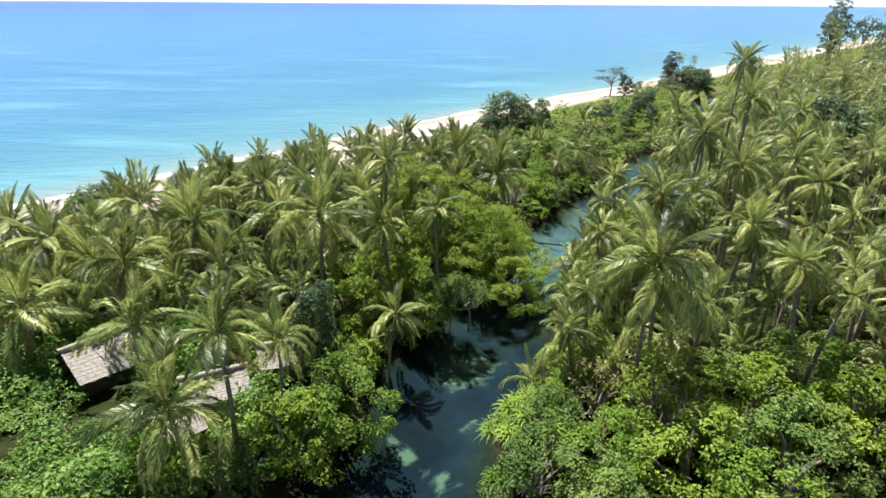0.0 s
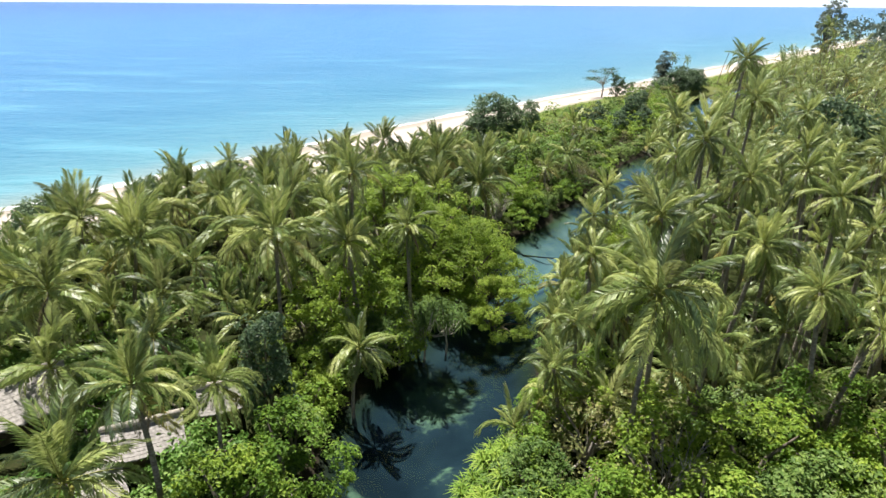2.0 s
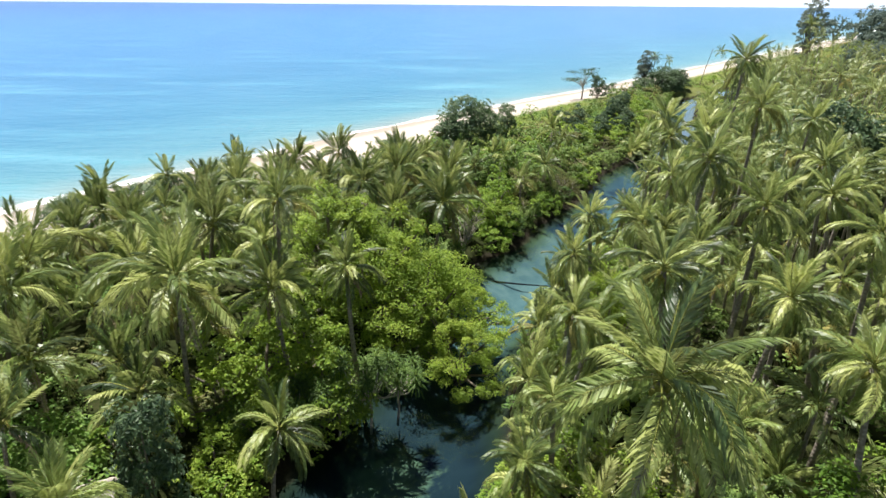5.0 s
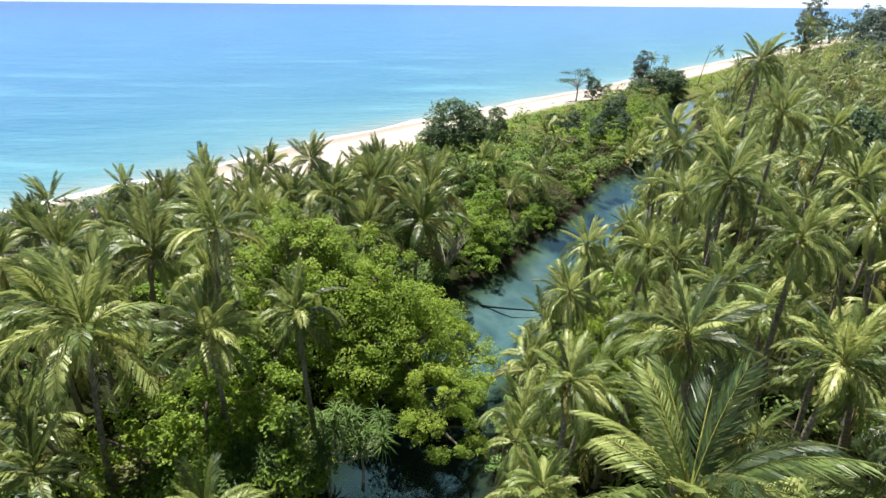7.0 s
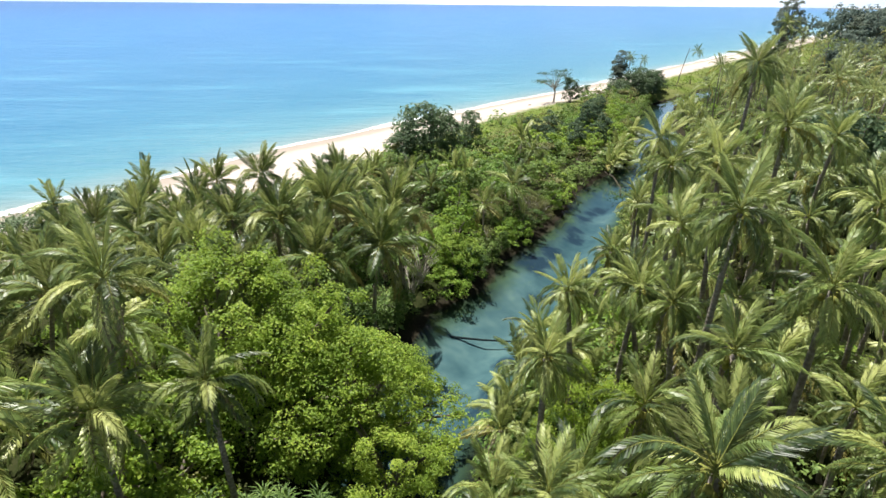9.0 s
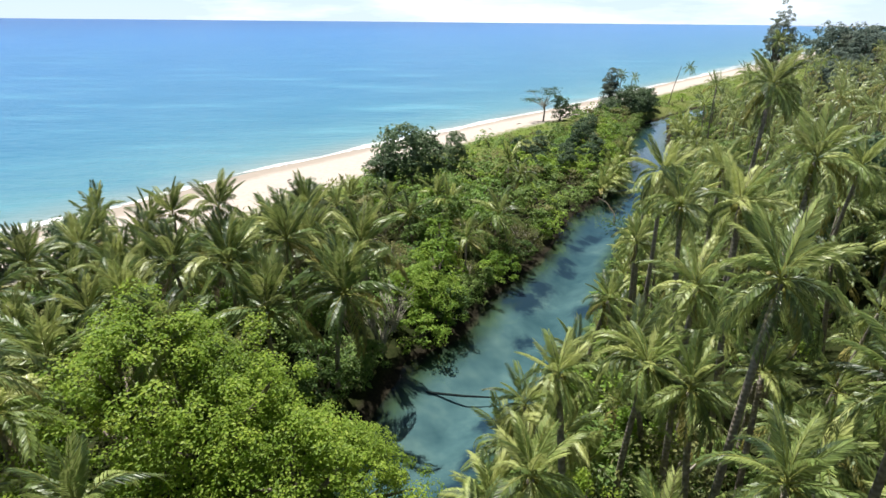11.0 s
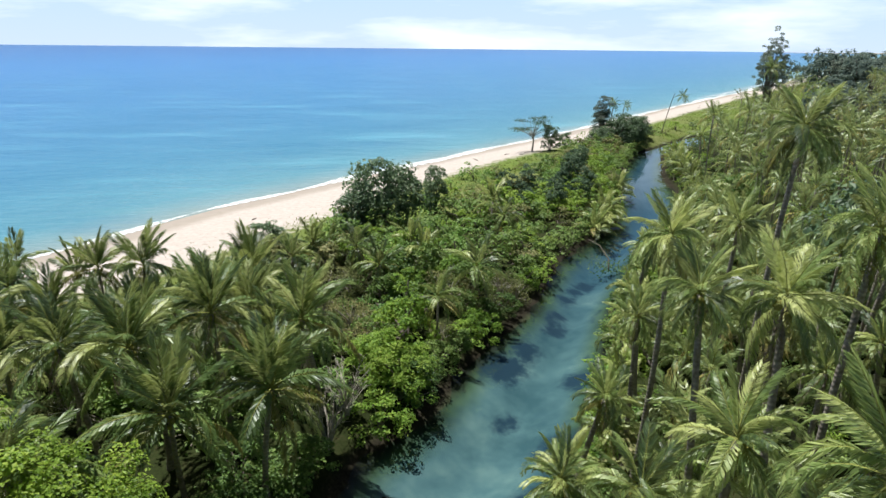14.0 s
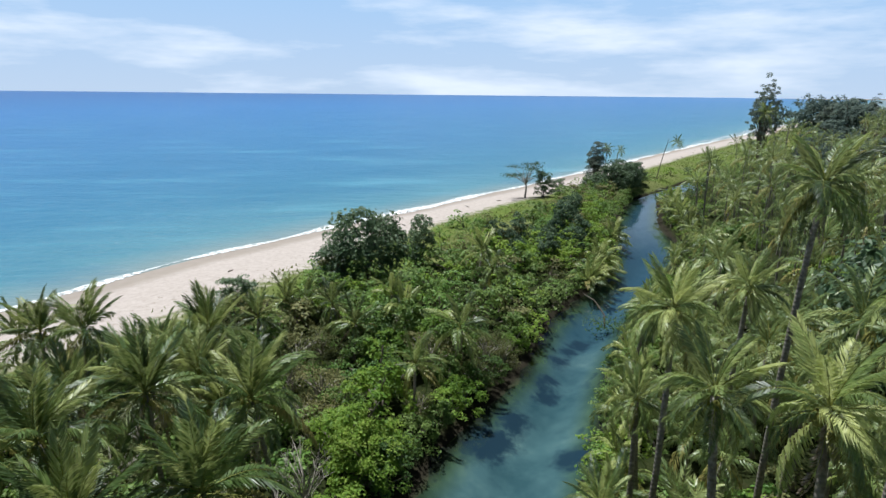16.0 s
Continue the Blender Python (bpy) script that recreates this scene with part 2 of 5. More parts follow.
    ragged = m.math("MULTIPLY", m.math("SUBTRACT", m.noise(1.1, 6, 0.7, p), 0.5), 0.95)
    bed = m.mix(m.rng(m.math("ADD", m.attr("weed"), ragged), 0.32, 0.72), bed, (0.024, 0.043, 0.062))
    bed = m.mix(m.rng(m.math("ADD", m.attr("pale"), ragged), 0.46, 0.8), bed, m.mix(n_mid, (0.08, 0.13, 0.08), (0.16, 0.21, 0.135)))
    mud = m.ramp(n_fine, [(0.3, (0.014, 0.013, 0.009)), (0.7, (0.04, 0.034, 0.023))])
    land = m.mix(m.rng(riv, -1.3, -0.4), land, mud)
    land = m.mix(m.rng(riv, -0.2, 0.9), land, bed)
    h = m.math("ADD", m.math("MULTIPLY", n_fine, 0.5), n_mid)
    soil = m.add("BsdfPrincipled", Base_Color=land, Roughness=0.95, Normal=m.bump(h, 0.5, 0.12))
    soil.inputs["Specular IOR Level"].default_value = 0.06
    return m.done(soil)


def sea_material():
    """Sea over pale sand: clear and light by the shore, turquoise over the shelf, blue over deep water."""
    m = Nodes("sea_water")
    p = m.world_co()
    off = m.attr("offshore")
    n = m.noise(0.004, 3, 0.5, p)
    lg = m.math("LOGARITHM", m.math("ADD", m.math("MAXIMUM", off, 0.0), 8.0), 10.0)
    lg = m.math("ADD", lg, m.math("MULTIPLY", m.math("SUBTRACT", n, 0.5), 0.35))
    col = m.ramp(m.math("MULTIPLY", lg, 0.25), [(0.225, (0.22, 0.28, 0.27)), (0.31, (0.09, 0.24, 0.30)), (0.42, (0.045, 0.187, 0.305)), (0.57, (0.036, 0.172, 0.365)), (0.70, (0.032, 0.165, 0.42)), (0.84, (0.026, 0.11, 0.34))])
    st = m.add("Mapping")
    st.inputs["Rotation"].default_value = (0, 0, radians(-47))
    st.inputs["Scale"].default_value = (0.02, 0.075, 1)
    m.l.new(p, st.inputs["Vector"])
    streak = m.noise(1.0, 5, 0.6, st.outputs[0])
    col = m.mix(m.rng(streak, 0.50, 0.72, 0.0, 0.4), col, (0.16, 0.42, 0.52))
    col = m.mix(m.rng(streak, 0.50, 0.30, 0.0, 0.4), col, (0.012, 0.13, 0.26))
    w = m.add("Mapping")
    w.inputs["Rotation"].default_value = (0, 0, radians(-47))
    w.inputs["Scale"].default_value = (0.16, 0.5, 1)
    m.l.new(p, w.inputs["Vector"])
    waves = m.math("ADD", m.noise(1.0, 6, 0.62, w.outputs[0]), m.math("MULTIPLY", streak, 0.6))
    s = m.add("BsdfPrincipled", Base_Color=col, Roughness=0.28, IOR=1.33, Normal=m.bump(waves, 0.8, 0.7))
    s.inputs["Specular IOR Level"].default_value = 0.35
    return m.done(s)


def river_material():
    """Clear river water: the bed shows through, tinted, under a glossy film."""
    m = Nodes("river_water")
    p = m.world_co()
    bump = m.bump(m.noise(1.3, 4, 0.5, p), 0.06, 0.08)
    clear = m.add("BsdfTransparent", Color=(0.77, 0.90, 0.925, 1))
    gloss = m.add("BsdfGlossy", Roughness=0.03, Normal=bump)
    fres = m.add("Fresnel", IOR=1.36, Normal=bump)
    both = m.add("MixShader", Fac=fres.outputs[0])
    m.l.new(clear.outputs[0], both.inputs[1])
    m.l.new(gloss.outputs[0], both.inputs[2])
    return m.done(both)


def foam_material():
    m = Nodes("sea_foam")
    p = m.world_co()
    n = m.noise(1.2, 6, 0.7, p)
    foam = m.add("BsdfPrincipled", Base_Color=m.ramp(n, [(0.3, (0.62, 0.68, 0.68)), (0.6, (0.86, 0.88, 0.88))]), Roughness=0.7, Normal=m.bump(n, 0.6, 0.1))
    gap = m.add("BsdfTransparent")
    both = m.add("MixShader", Fac=m.rng(m.math("ADD", m.math("MULTIPLY", n, 1.5), m.attr("edge")), 0.72, 1.0))
    m.l.new(gap.outputs[0], both.inputs[1])
    m.l.new(foam.outputs[0], both.inputs[2])
    return m.done(both)


def plain_material(name, a, b, scale, rough=0.9):
    m = Nodes(name)
    n = m.noise(scale, 5, 0.65, m.world_co())
    return m.done(m.add("BsdfPrincipled", Base_Color=m.ramp(n, [(0.3, a), (0.7, b)]), Roughness=rough, Normal=m.bump(n, 0.5, 0.1)))


GROUND, SEA, RIVER, FOAM = ground_material(), sea_material(), river_material(), foam_material()

# ---- plan: banks of the river and line of the shore ----
BANK_L = [(-12, -40), (-9, 5), (-7.5, 24), (-6.4, 30), (-3.4, 33.4), (-3.7, 39.5), (-1.2, 45), (1, 49), (4.5, 56), (8.8, 66), (11.5, 72), (15.5, 75.6), (19.2, 82.2), (26.8, 92.6), (33, 105), (45.5, 120), (55.4, 144.6), (61, 157), (71.5, 175.5), (84.5, 188.5), (101, 205)]
BANK_R = [(2, -40), (3, 5), (4, 24), (4.6, 31), (5.8, 35), (8.9, 39.2), (10.2, 42.5), (10.6, 47), (13, 56.6), (17.3, 62.7), (24.5, 71.5), (28.9, 81), (33.6, 91.4), (41.2, 104), (48.4, 114.4), (60.4, 131), (65.2, 149), (76.5, 173.8), (91, 187), (106, 202)]
SHORE = [(-3200, -3500), (-300, -200), (-54, 79), (-40, 95), (-26, 111), (-11, 131.5), (5, 150), (28, 174.5), (65, 211), (118, 271), (202, 360), (500, 690), (3400, 3900)]


def seg_dist(px, py, line):
    """The distance to a polyline, and the side: plus on its left."""
    best, side = np.full(px.shape, 1e9), np.ones(px.shape)
    for (ax, ay), (bx, by) in zip(line, line[1:]):
        dx, dy = bx - ax, by - ay
        t = np.clip(((px - ax) * dx + (py - ay) * dy) / (dx * dx + dy * dy), 0, 1)
        d = np.hypot(px - ax - t * dx, py - ay - t * dy)
        s = np.sign(dx * (py - ay) - dy * (px - ax))
        near = d < best - 1e-9
        best, side = np.where(near, d, best), np.where(near, s, side)
    return best, side


def offshore(px, py):
    d, s = seg_dist(px, py, SHORE)
    return d * s


def in_river(px, py):
    """Metres inside the river, minus outside."""
    ring = BANK_L + BANK_R[::-1]
    ring = ring + ring[:1]
    d, _ = seg_dist(px, py, ring)
    inside = np.zeros(px.shape, bool)
    for (ax, ay), (bx, by) in zip(ring, ring[1:]):
        cross = ((ay > py) != (by > py)) & (px < (bx - ax) * (py - ay) / (by - ay + 1e-12) + ax)
        inside ^= cross
    return np.where(inside, d, -d)


def wobble(px, py):
    return (np.sin(px * 0.31 + 1.3 * np.sin(py * 0.17)) * np.cos(py * 0.27 + 0.9 * np.sin(px * 0.21)) + 0.5 * np.sin(px * 0.83 + py * 0.61))


def height(px, py):
    off, riv = offshore(px, py), in_river(px, py) + 0.5 * wobble(px * 1.7, py * 1.7)
    beach = np.where(off < 0, np.minimum(1.5, -0.082 * off), np.maximum(-6.0, -0.08 * off))
    land = beach + np.where(off < -18, 0.16 * wobble(px, py), 0.0)
    bank = np.where(riv > 0, -np.minimum(1.9, 0.12 + 0.42 * riv), np.minimum(6.0, 0.06 - 0.40 * riv))
    return np.minimum(land, np.where(off < -8, bank, 9.0))


def ground_z(x, y):
    return float(height(np.array([float(x)]), np.array([float(y)]))[0])


def ticks(a, b, fine, far):
    out, step = list(np.arange(a, b + 0.01, fine)), fine
    lo, hi = a, b
    while hi < far:
        step *= 1.28
        lo, hi = lo - step, hi + step
        out = [lo] + out + [hi]
    return np.array(out)


def mesh_of(name, verts, faces, mats, smooth=False, index=None):
    me = bpy.data.meshes.new(name)
    me.from_pydata([tuple(v) for v in verts], [], [tuple(f) for f in faces])
    for mt in mats if isinstance(mats, (list, tuple)) else [mats]:
        me.materials.append(mt)
    if smooth:
        me.polygons.foreach_set("use_smooth", [True] * len(me.polygons))
    if index is not None:
        me.polygons.foreach_set("material_index", index)
    me.update()
    return me


def float_attr(me, name, values):
    me.attributes.new(name, "FLOAT", "POINT").data.foreach_set("value", np.asarray(values, np.float32))


xs, ys = ticks(-60, 90, 1.1, 4900), ticks(5, 195, 1.1, 4900)
gx, gy = np.meshgrid(xs, ys)
gx, gy = gx.ravel(), gy.ravel()
gz, g_off, g_riv = height(gx, gy), offshore(gx, gy), in_river(gx, gy)
cells = np.arange(len(gx)).reshape(len(ys), len(xs))
quads = np.stack([cells[:-1, :-1], cells[:-1, 1:], cells[1:, 1:], cells[1:, :-1]], -1).reshape(-1, 4)
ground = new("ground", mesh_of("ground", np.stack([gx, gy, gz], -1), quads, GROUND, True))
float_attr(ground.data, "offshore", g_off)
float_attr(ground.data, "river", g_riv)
# beds of weed and spots of pale sand under the river: x, y, length, breadth
WEEDS = [(22.2, 83.4, 2.6, 1.7), (24.6, 86.2, 1.5, 1.1), (28.2, 90.2, 1.7, 0.9), (28.9, 92.6, 1.5, 0.8), (30.9, 96.2, 1.4, 0.8), (32.8, 98.6, 1.4, 0.8), (34.8, 101.2, 1.8, 1.0), (14.8, 62.8, 1.1, 0.8), (16.2, 66.4, 1.2, 0.9), (13.4, 60.2, 1.2, 0.9), (21.0, 77.2, 1.2, 0.8), (27.4, 80.8, 1.4, 1.6), (20.4, 66.8, 4.4, 2.3), (23.4, 72.6, 1.6, 1.8)]
SANDS = [(3.3, 44.0, 3.4, 2.6), (-0.8, 33.8, 0.8, 2.0), (1.6, 31.0, 0.8, 1.5), (3.4, 36.2, 1.2, 0.6)]


def spots(px, py, places):
    """One at the middle of each place, nothing beyond it."""
    out = np.zeros(px.shape)
    for x, y, a, b in places:
        dx, dy = px - x, py - y
        u, v = dx * 0.8 + dy * 0.6, dy * 0.8 - dx * 0.6
        out = np.maximum(out, 1 - np.sqrt((u / a) ** 2 + (v / b) ** 2) * 0.5)
    return np.clip(out, 0, 1)


float_attr(ground.data, "weed", spots(gx, gy, WEEDS))
float_attr(ground.data, "pale", spots(gx, gy, SANDS))
tagged(ground, "sandy coastal ground with leaf litter, grass and pale beach", "ground", kind="structure")

mid_line = [((a[0] + b[0]) / 2, (a[1] + b[1]) / 2) for a, b in zip(BANK_L, BANK_R)] + [(190, 290), (400, 520)]
g_mid, g_side = seg_dist(gx, gy, mid_line)
float_attr(ground.data, "inland", -g_mid * g_side)
# sea: the same net, kept where it lies off the land
keep = quads[(g_off[quads].max(1) > -7) & (np.hypot(gx, gy)[quads].max(1) < 4980)]
used, back = np.unique(keep, return_inverse=True)
sea = new("sea", mesh_of("sea", np.stack([gx[used], gy[used], 0 * gx[used]], -1), back.reshape(-1, 4), SEA, True))
float_attr(sea.data, "offshore", g_off[used])
tagged(sea, "calm turquoise tropical sea, deep blue towards the horizon", "sea", kind="structure")

keep = quads[(g_riv[quads].max(1) > -2.5) & (g_off[quads].max(1) < -12)]
used, back = np.unique(keep, return_inverse=True)
river = new("river", mesh_of("river", np.stack([gx[used], gy[used], 0 * gx[used]], -1), back.reshape(-1, 4), RIVER, True))
tagged(river, "still clear blue-green river winding between palms", "river", kind="structure")


def shore_at(t):
    """A point of the shore and the way out to sea, t metres from where the camera first sees it."""
    pts = [Vector(p) for p in SHORE[1:-1]]
    for a, b in zip(pts, pts[1:]):
        n = (b - a).length
        if t <= n:
            w = (b - a) / n
            return a + w * t, Vector((-w.y, w.x))
        t -= n
    return pts[-1], Vector((-0.7, 0.7))


def surf(name, label, t0, t1, out, width, seed):
    """A ribbon of foam along the shore, with an uneven outline."""
    rnd = random.Random(seed)
    verts, faces, edge = [], [], []
    steps = int((t1 - t0) / 1.6)
    ph = rnd.uniform(0, 9)
    for i in range(steps + 1):
        t = t0 + (t1 - t0) * i / steps
        p, w = shore_at(t)
        o = out + 0.7 * math.sin(t * 0.045 + ph) + 0.45 * math.sin(t * 0.17 + ph * 2)
        wd = width * (0.65 + 0.35 * math.sin(t * 0.06 + ph * 3) + 0.25 * math.sin(t * 0.31 + ph)) * min(1.0, i / 6, (steps - i) / 6) + 0.05
        for k, e in ((-0.5, -0.35), (-0.2, 0.2), (0.25, 0.2), (0.5, -0.35)):
            q = p + w * (o + k * wd)
            verts.append((q.x, q.y, max(0.05, ground_z(q.x, q.y) + 0.04) + 0.10 * max(0.0, e)))
            edge.append(e)
        if i:
            b = 4 * i
            faces += [(b - 4 + k, b - 3 + k, b + 1 + k, b + k) for k in range(3)]
    ob = new(name, mesh_of(name, verts, faces, FOAM, True))
    float_attr(ob.data, "edge", edge)
    return tagged(ob, label, "surf", kind="stuff")


surf("surf_line", "thin white line of surf breaking along the beach", 300, 1150, -0.4, 5.2, 1)
surf("surf_line", "far line of surf off the beach", 700, 1150, 4.4, 2.0, 3)


# ---- plants: meshes that the plants share ----
def tube(points, radii, sides=6):
    verts, faces = [], []
    pts = [Vector(p) for p in points]
    for i, p in enumerate(pts):
        d = (pts[min(i + 1, len(pts) - 1)] - pts[max(i - 1, 0)]).normalized()
        a = d.orthogonal().normalized() if abs(d.z) > 0.95 else Vector((-d.y, d.x, 0)).normalized()
        b = d.cross(a)
        for k in range(sides):
            an = 2 * math.pi * k / sides
            verts.append(p + (a * math.cos(an) + b * math.sin(an)) * radii[i])
    for i in range(len(pts) - 1):
        for k in range(sides):
            q = (k + 1) % sides
            faces.append((i * sides + k, i * sides + q, (i + 1) * sides + q, (i + 1) * sides + k))
    faces.append(tuple(range((len(pts) - 1) * sides, len(pts) * sides)))
    return verts, faces


def joined(pieces):
    verts, faces = [], []
    for v, f in pieces:
        n = len(verts)
        verts += list(v)
        faces += [tuple(i + n for i in q) for q in f]
    return verts, faces


def frond_geo(length, bend, leaflets, seed, hang=0.6, leaf=0.95, width=0.075, curl=0.0, thin=1, power=1.7):
    """A palm frond along +x that bends down towards its tip: a midrib and two rows of hanging leaflets."""
    rnd = random.Random(seed)
    side_bend = rnd.uniform(-0.22, 0.22) + curl

    path, steps = [Vector((0, 0, 0))], 24                 # nearly straight at the base, falling over towards the tip
    for k in range(steps):
        a = bend * ((k + 0.5) / steps) ** power
        path.append(path[-1] + Vector((math.cos(a), side_bend * 2 * k / steps, -math.sin(a))) * (length / steps))

    def at(s):
        f = max(0.0, min(1.0, s)) * steps
        k = min(int(f), steps - 1)
        return path[k].lerp(path[k + 1], f - k)

    verts, faces, idx = [], [], []
    ribs = 3 if thin > 1 else 7
    if thin >= 1.5:
        ribs = 1
    tv, tf = tube([at(i / ribs) for i in range(ribs + 1)], [0.04 * (1 - 0.85 * i / ribs) * (1.5 if i == 0 else 1) for i in range(ribs + 1)], 3)
    verts, faces, idx = list(tv), list(tf), [1] * len(tf)
    for i in range(leaflets):
        s = 0.13 + 0.86 * (i + rnd.uniform(-0.2, 0.2)) / leaflets
        p, d = at(s), (at(s + 0.03) - at(s - 0.03)).normalized()
        prof = min(1.0, 0.5 + 2.6 * (s - 0.1)) * (1 - 0.55 * max(0.0, (s - 0.5) / 0.5) ** 1.6)
        for sgn in (-1, 1):
            if rnd.random() < 0.06:
                continue
            out = Vector((-d.y, d.x, 0)).normalized() * sgn
            up = out.cross(d) * sgn
            l = leaf * prof * rnd.uniform(0.8, 1.12)
            hg = hang * rnd.uniform(0.65, 1.35)
            fwd = (0.55 + 0.45 * s) * rnd.uniform(0.85, 1.2) + max(0.0, 0.6 - hg)
            w1 = (out * 0.8 + d * fwd + up * (0.42 - 0.35 * hg)).normalized()
            w2 = (out * (0.55 - 0.3 * min(1.0, hg)) + d * fwd * 0.75 + Vector((0, 0, -1.3 * hg))).normalized()
            mid, tip = p + w1 * l * 0.46, p + w1 * l * 0.46 + w2 * l * 0.58
            ac = (d + out * rnd.uniform(-0.3, 0.3) + Vector((0, 0, rnd.uniform(-0.35, 0.35)))) * width * 0.5 * thin
            n = len(verts)
            verts += [p, mid + ac, tip, mid - ac]
            faces += [(n, n + 1, n + 3), (n + 3, n + 1, n + 2)]
            idx += [0, 0]
    return verts, faces, idx


def frond_mesh(name, mat, *a, **k):
    v, f, idx = frond_geo(*a, **k)
    return mesh_of(name, v, f, [mat, RACHIS], False, idx)


# fronds by age: upright spears, arching, hanging, and dead
def frond_set(n, width, green=FROND):
    """Fronds by age: upright, arching, hanging, yellowing and dead."""
    return {
        "young": [frond_mesh("frond_young", green, 4.5, 0.25 + 0.22 * k, int(n * 0.95), 11 + k, hang=0.2 + 0.1 * k, leaf=1.25, width=width, curl=0.05) for k in range(4)],
        "arch": [frond_mesh("frond_arching", green, 5.2, 1.3 + 0.22 * k, n, 21 + k, hang=0.6 + 0.14 * k, leaf=1.45, width=width, power=1.4) for k in range(6)],
        "hang": [frond_mesh("frond_hanging", green, 5.0, 0.8 + 0.25 * k, n, 31 + k, hang=1.15, leaf=1.35, width=width, power=1.2) for k in range(4)],
        "old": [frond_mesh("frond_yellow", FROND_OLD, 4.9, 1.0 + 0.3 * k, int(n * 0.85), 41 + k, hang=1.25, leaf=1.3, width=width) for k in range(2)],
        "dead": [frond_mesh("frond_dead", FROND_DEAD, 4.4, 0.7, int(n * 0.5), 51 + k, hang=1.5, leaf=0.8, width=width) for k in range(2)],
    }


FINE, PLAIN = frond_set(66, 0.125), frond_set(37, 0.2)
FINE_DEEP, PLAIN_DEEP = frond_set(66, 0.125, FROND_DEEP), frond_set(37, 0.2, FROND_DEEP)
WIND = Vector((0.8, -0.35, 0))


def frond_pose(rnd, i, n, high=86, low=-48):
    """Azimuth and rise of the i-th frond of n, the young ones first; wind from the sea turns them inland."""
    u = (i + 0.5) / n
    az = i * 2.39996 + rnd.uniform(-0.25, 0.25)
    rise = radians(high - (high - low) * u ** 1.25 + rnd.uniform(-11, 11))
    d = Vector((math.cos(az) * math.cos(rise), math.sin(az) * math.cos(rise), math.sin(rise))) + WIND * 0.3 * u
    return u, math.atan2(d.y, d.x), math.asin(max(-1, min(1, d.normalized().z)))


def part(name, me, parent, label="", m=None):
    ob = new(name, me)
    ob.parent = parent
    if m is not None:
        ob.matrix_basis = m
    return tagged(ob, label)


def trunk_geo(h, lean, rnd, thick=0.11, n=8, sides=8):
    pts = []
    sway = rnd.uniform(-0.25, 0.25)
    for i in range(n + 1):
        s = i / n
        pts.append(Vector((lean.x * s ** 1.6 + sway * math.sin(s * 3.1), lean.y * s ** 1.6, h * s)))
    return tube([Vector((0, 0, -0.3))] + pts, [thick * 1.9] + [thick * (1.55 if i == 0 else 1.12 - 0.35 * i / n) for i in range(n + 1)], sides), pts[-1]


NUT_SKIN = bark_material("coconut_husk", (0.13, 0.15, 0.03), (0.34, 0.30, 0.08))
nut_v, nut_f = tube([(0, 0, -0.15), (0, 0, -0.12), (0, 0, 0), (0, 0, 0.11), (0, 0, 0.15)], [0.02, 0.09, 0.125, 0.085, 0.02], 6)
NUT = mesh_of("coconut", nut_v, nut_f, NUT_SKIN, True)


def near_palm(x, y, top, seed, size=1.0, fronds=22, lean=None, label="", dry=0.0, low=-48, high=88, fine=True, deep=False):
    """A coconut palm whose crown stands at (x, y, top), with every frond a part."""
    rnd = random.Random(seed)
    lean = lean or Vector((rnd.uniform(-1.2, 1.2), rnd.uniform(-1.2, 1.2), 0))
    bx, by = x - lean.x, y - lean.y
    bz = max(ground_z(bx, by), -0.6)
    root = new("coconut_palm")
    root.location = (bx, by, bz)
    (tv, tf), tip = trunk_geo(max(0.6, top - bz), lean, rnd, 0.11 if top < 7 else 0.145)
    part("trunk", mesh_of("trunk", tv, tf, PALM_BARK, True), root)
    n = fronds + rnd.randint(-2, 2)
    for i in range(n):
        u, az, rise = frond_pose(rnd, i, n, high, low)
        r = rnd.random()
        kinds = (FINE_DEEP if deep else FINE) if fine else PLAIN_DEEP if deep else PLAIN
        pick = kinds["young"] if u < (0.5 if deep else 0.34) else kinds["arch"] if u < 0.72 else kinds["hang"]
        tag = ""
        if u > 0.7 and r < 0.12 + dry:
            pick, tag = kinds["old"], "yellowing frond"
        elif u > 0.88 and r < 0.5 + dry:
            pick, tag, rise = kinds["dead"], "dry brown frond", radians(rnd.uniform(-75, -40))
        sc = size * rnd.uniform(0.86, 1.1)
        m = Matrix.Translation(tip + Vector((0, 0, 0.25 * (1 - u)))) @ Matrix.Rotation(az, 4, "Z") @ Matrix.Rotation(-rise, 4, "Y") @ Matrix.Rotation(rnd.uniform(-0.6, 0.6), 4, "X") @ Matrix.Scale(sc, 4)
        part("frond", rnd.choice(pick), root, tag, m)
    for i in range(rnd.randint(4, 8) if fine and top > 6 else 0):
        a = rnd.uniform(0, 6.3)
        part("coconut", NUT, root, "", Matrix.Translation(tip + Vector((0.26 * math.cos(a), 0.26 * math.sin(a), rnd.uniform(-0.45, -0.05)))))
    return tagged(root, label or ("coconut palm with arching green fronds" if top > 6 else "young low coconut palm with spreading fronds"), "palm tree", "coconut palms")


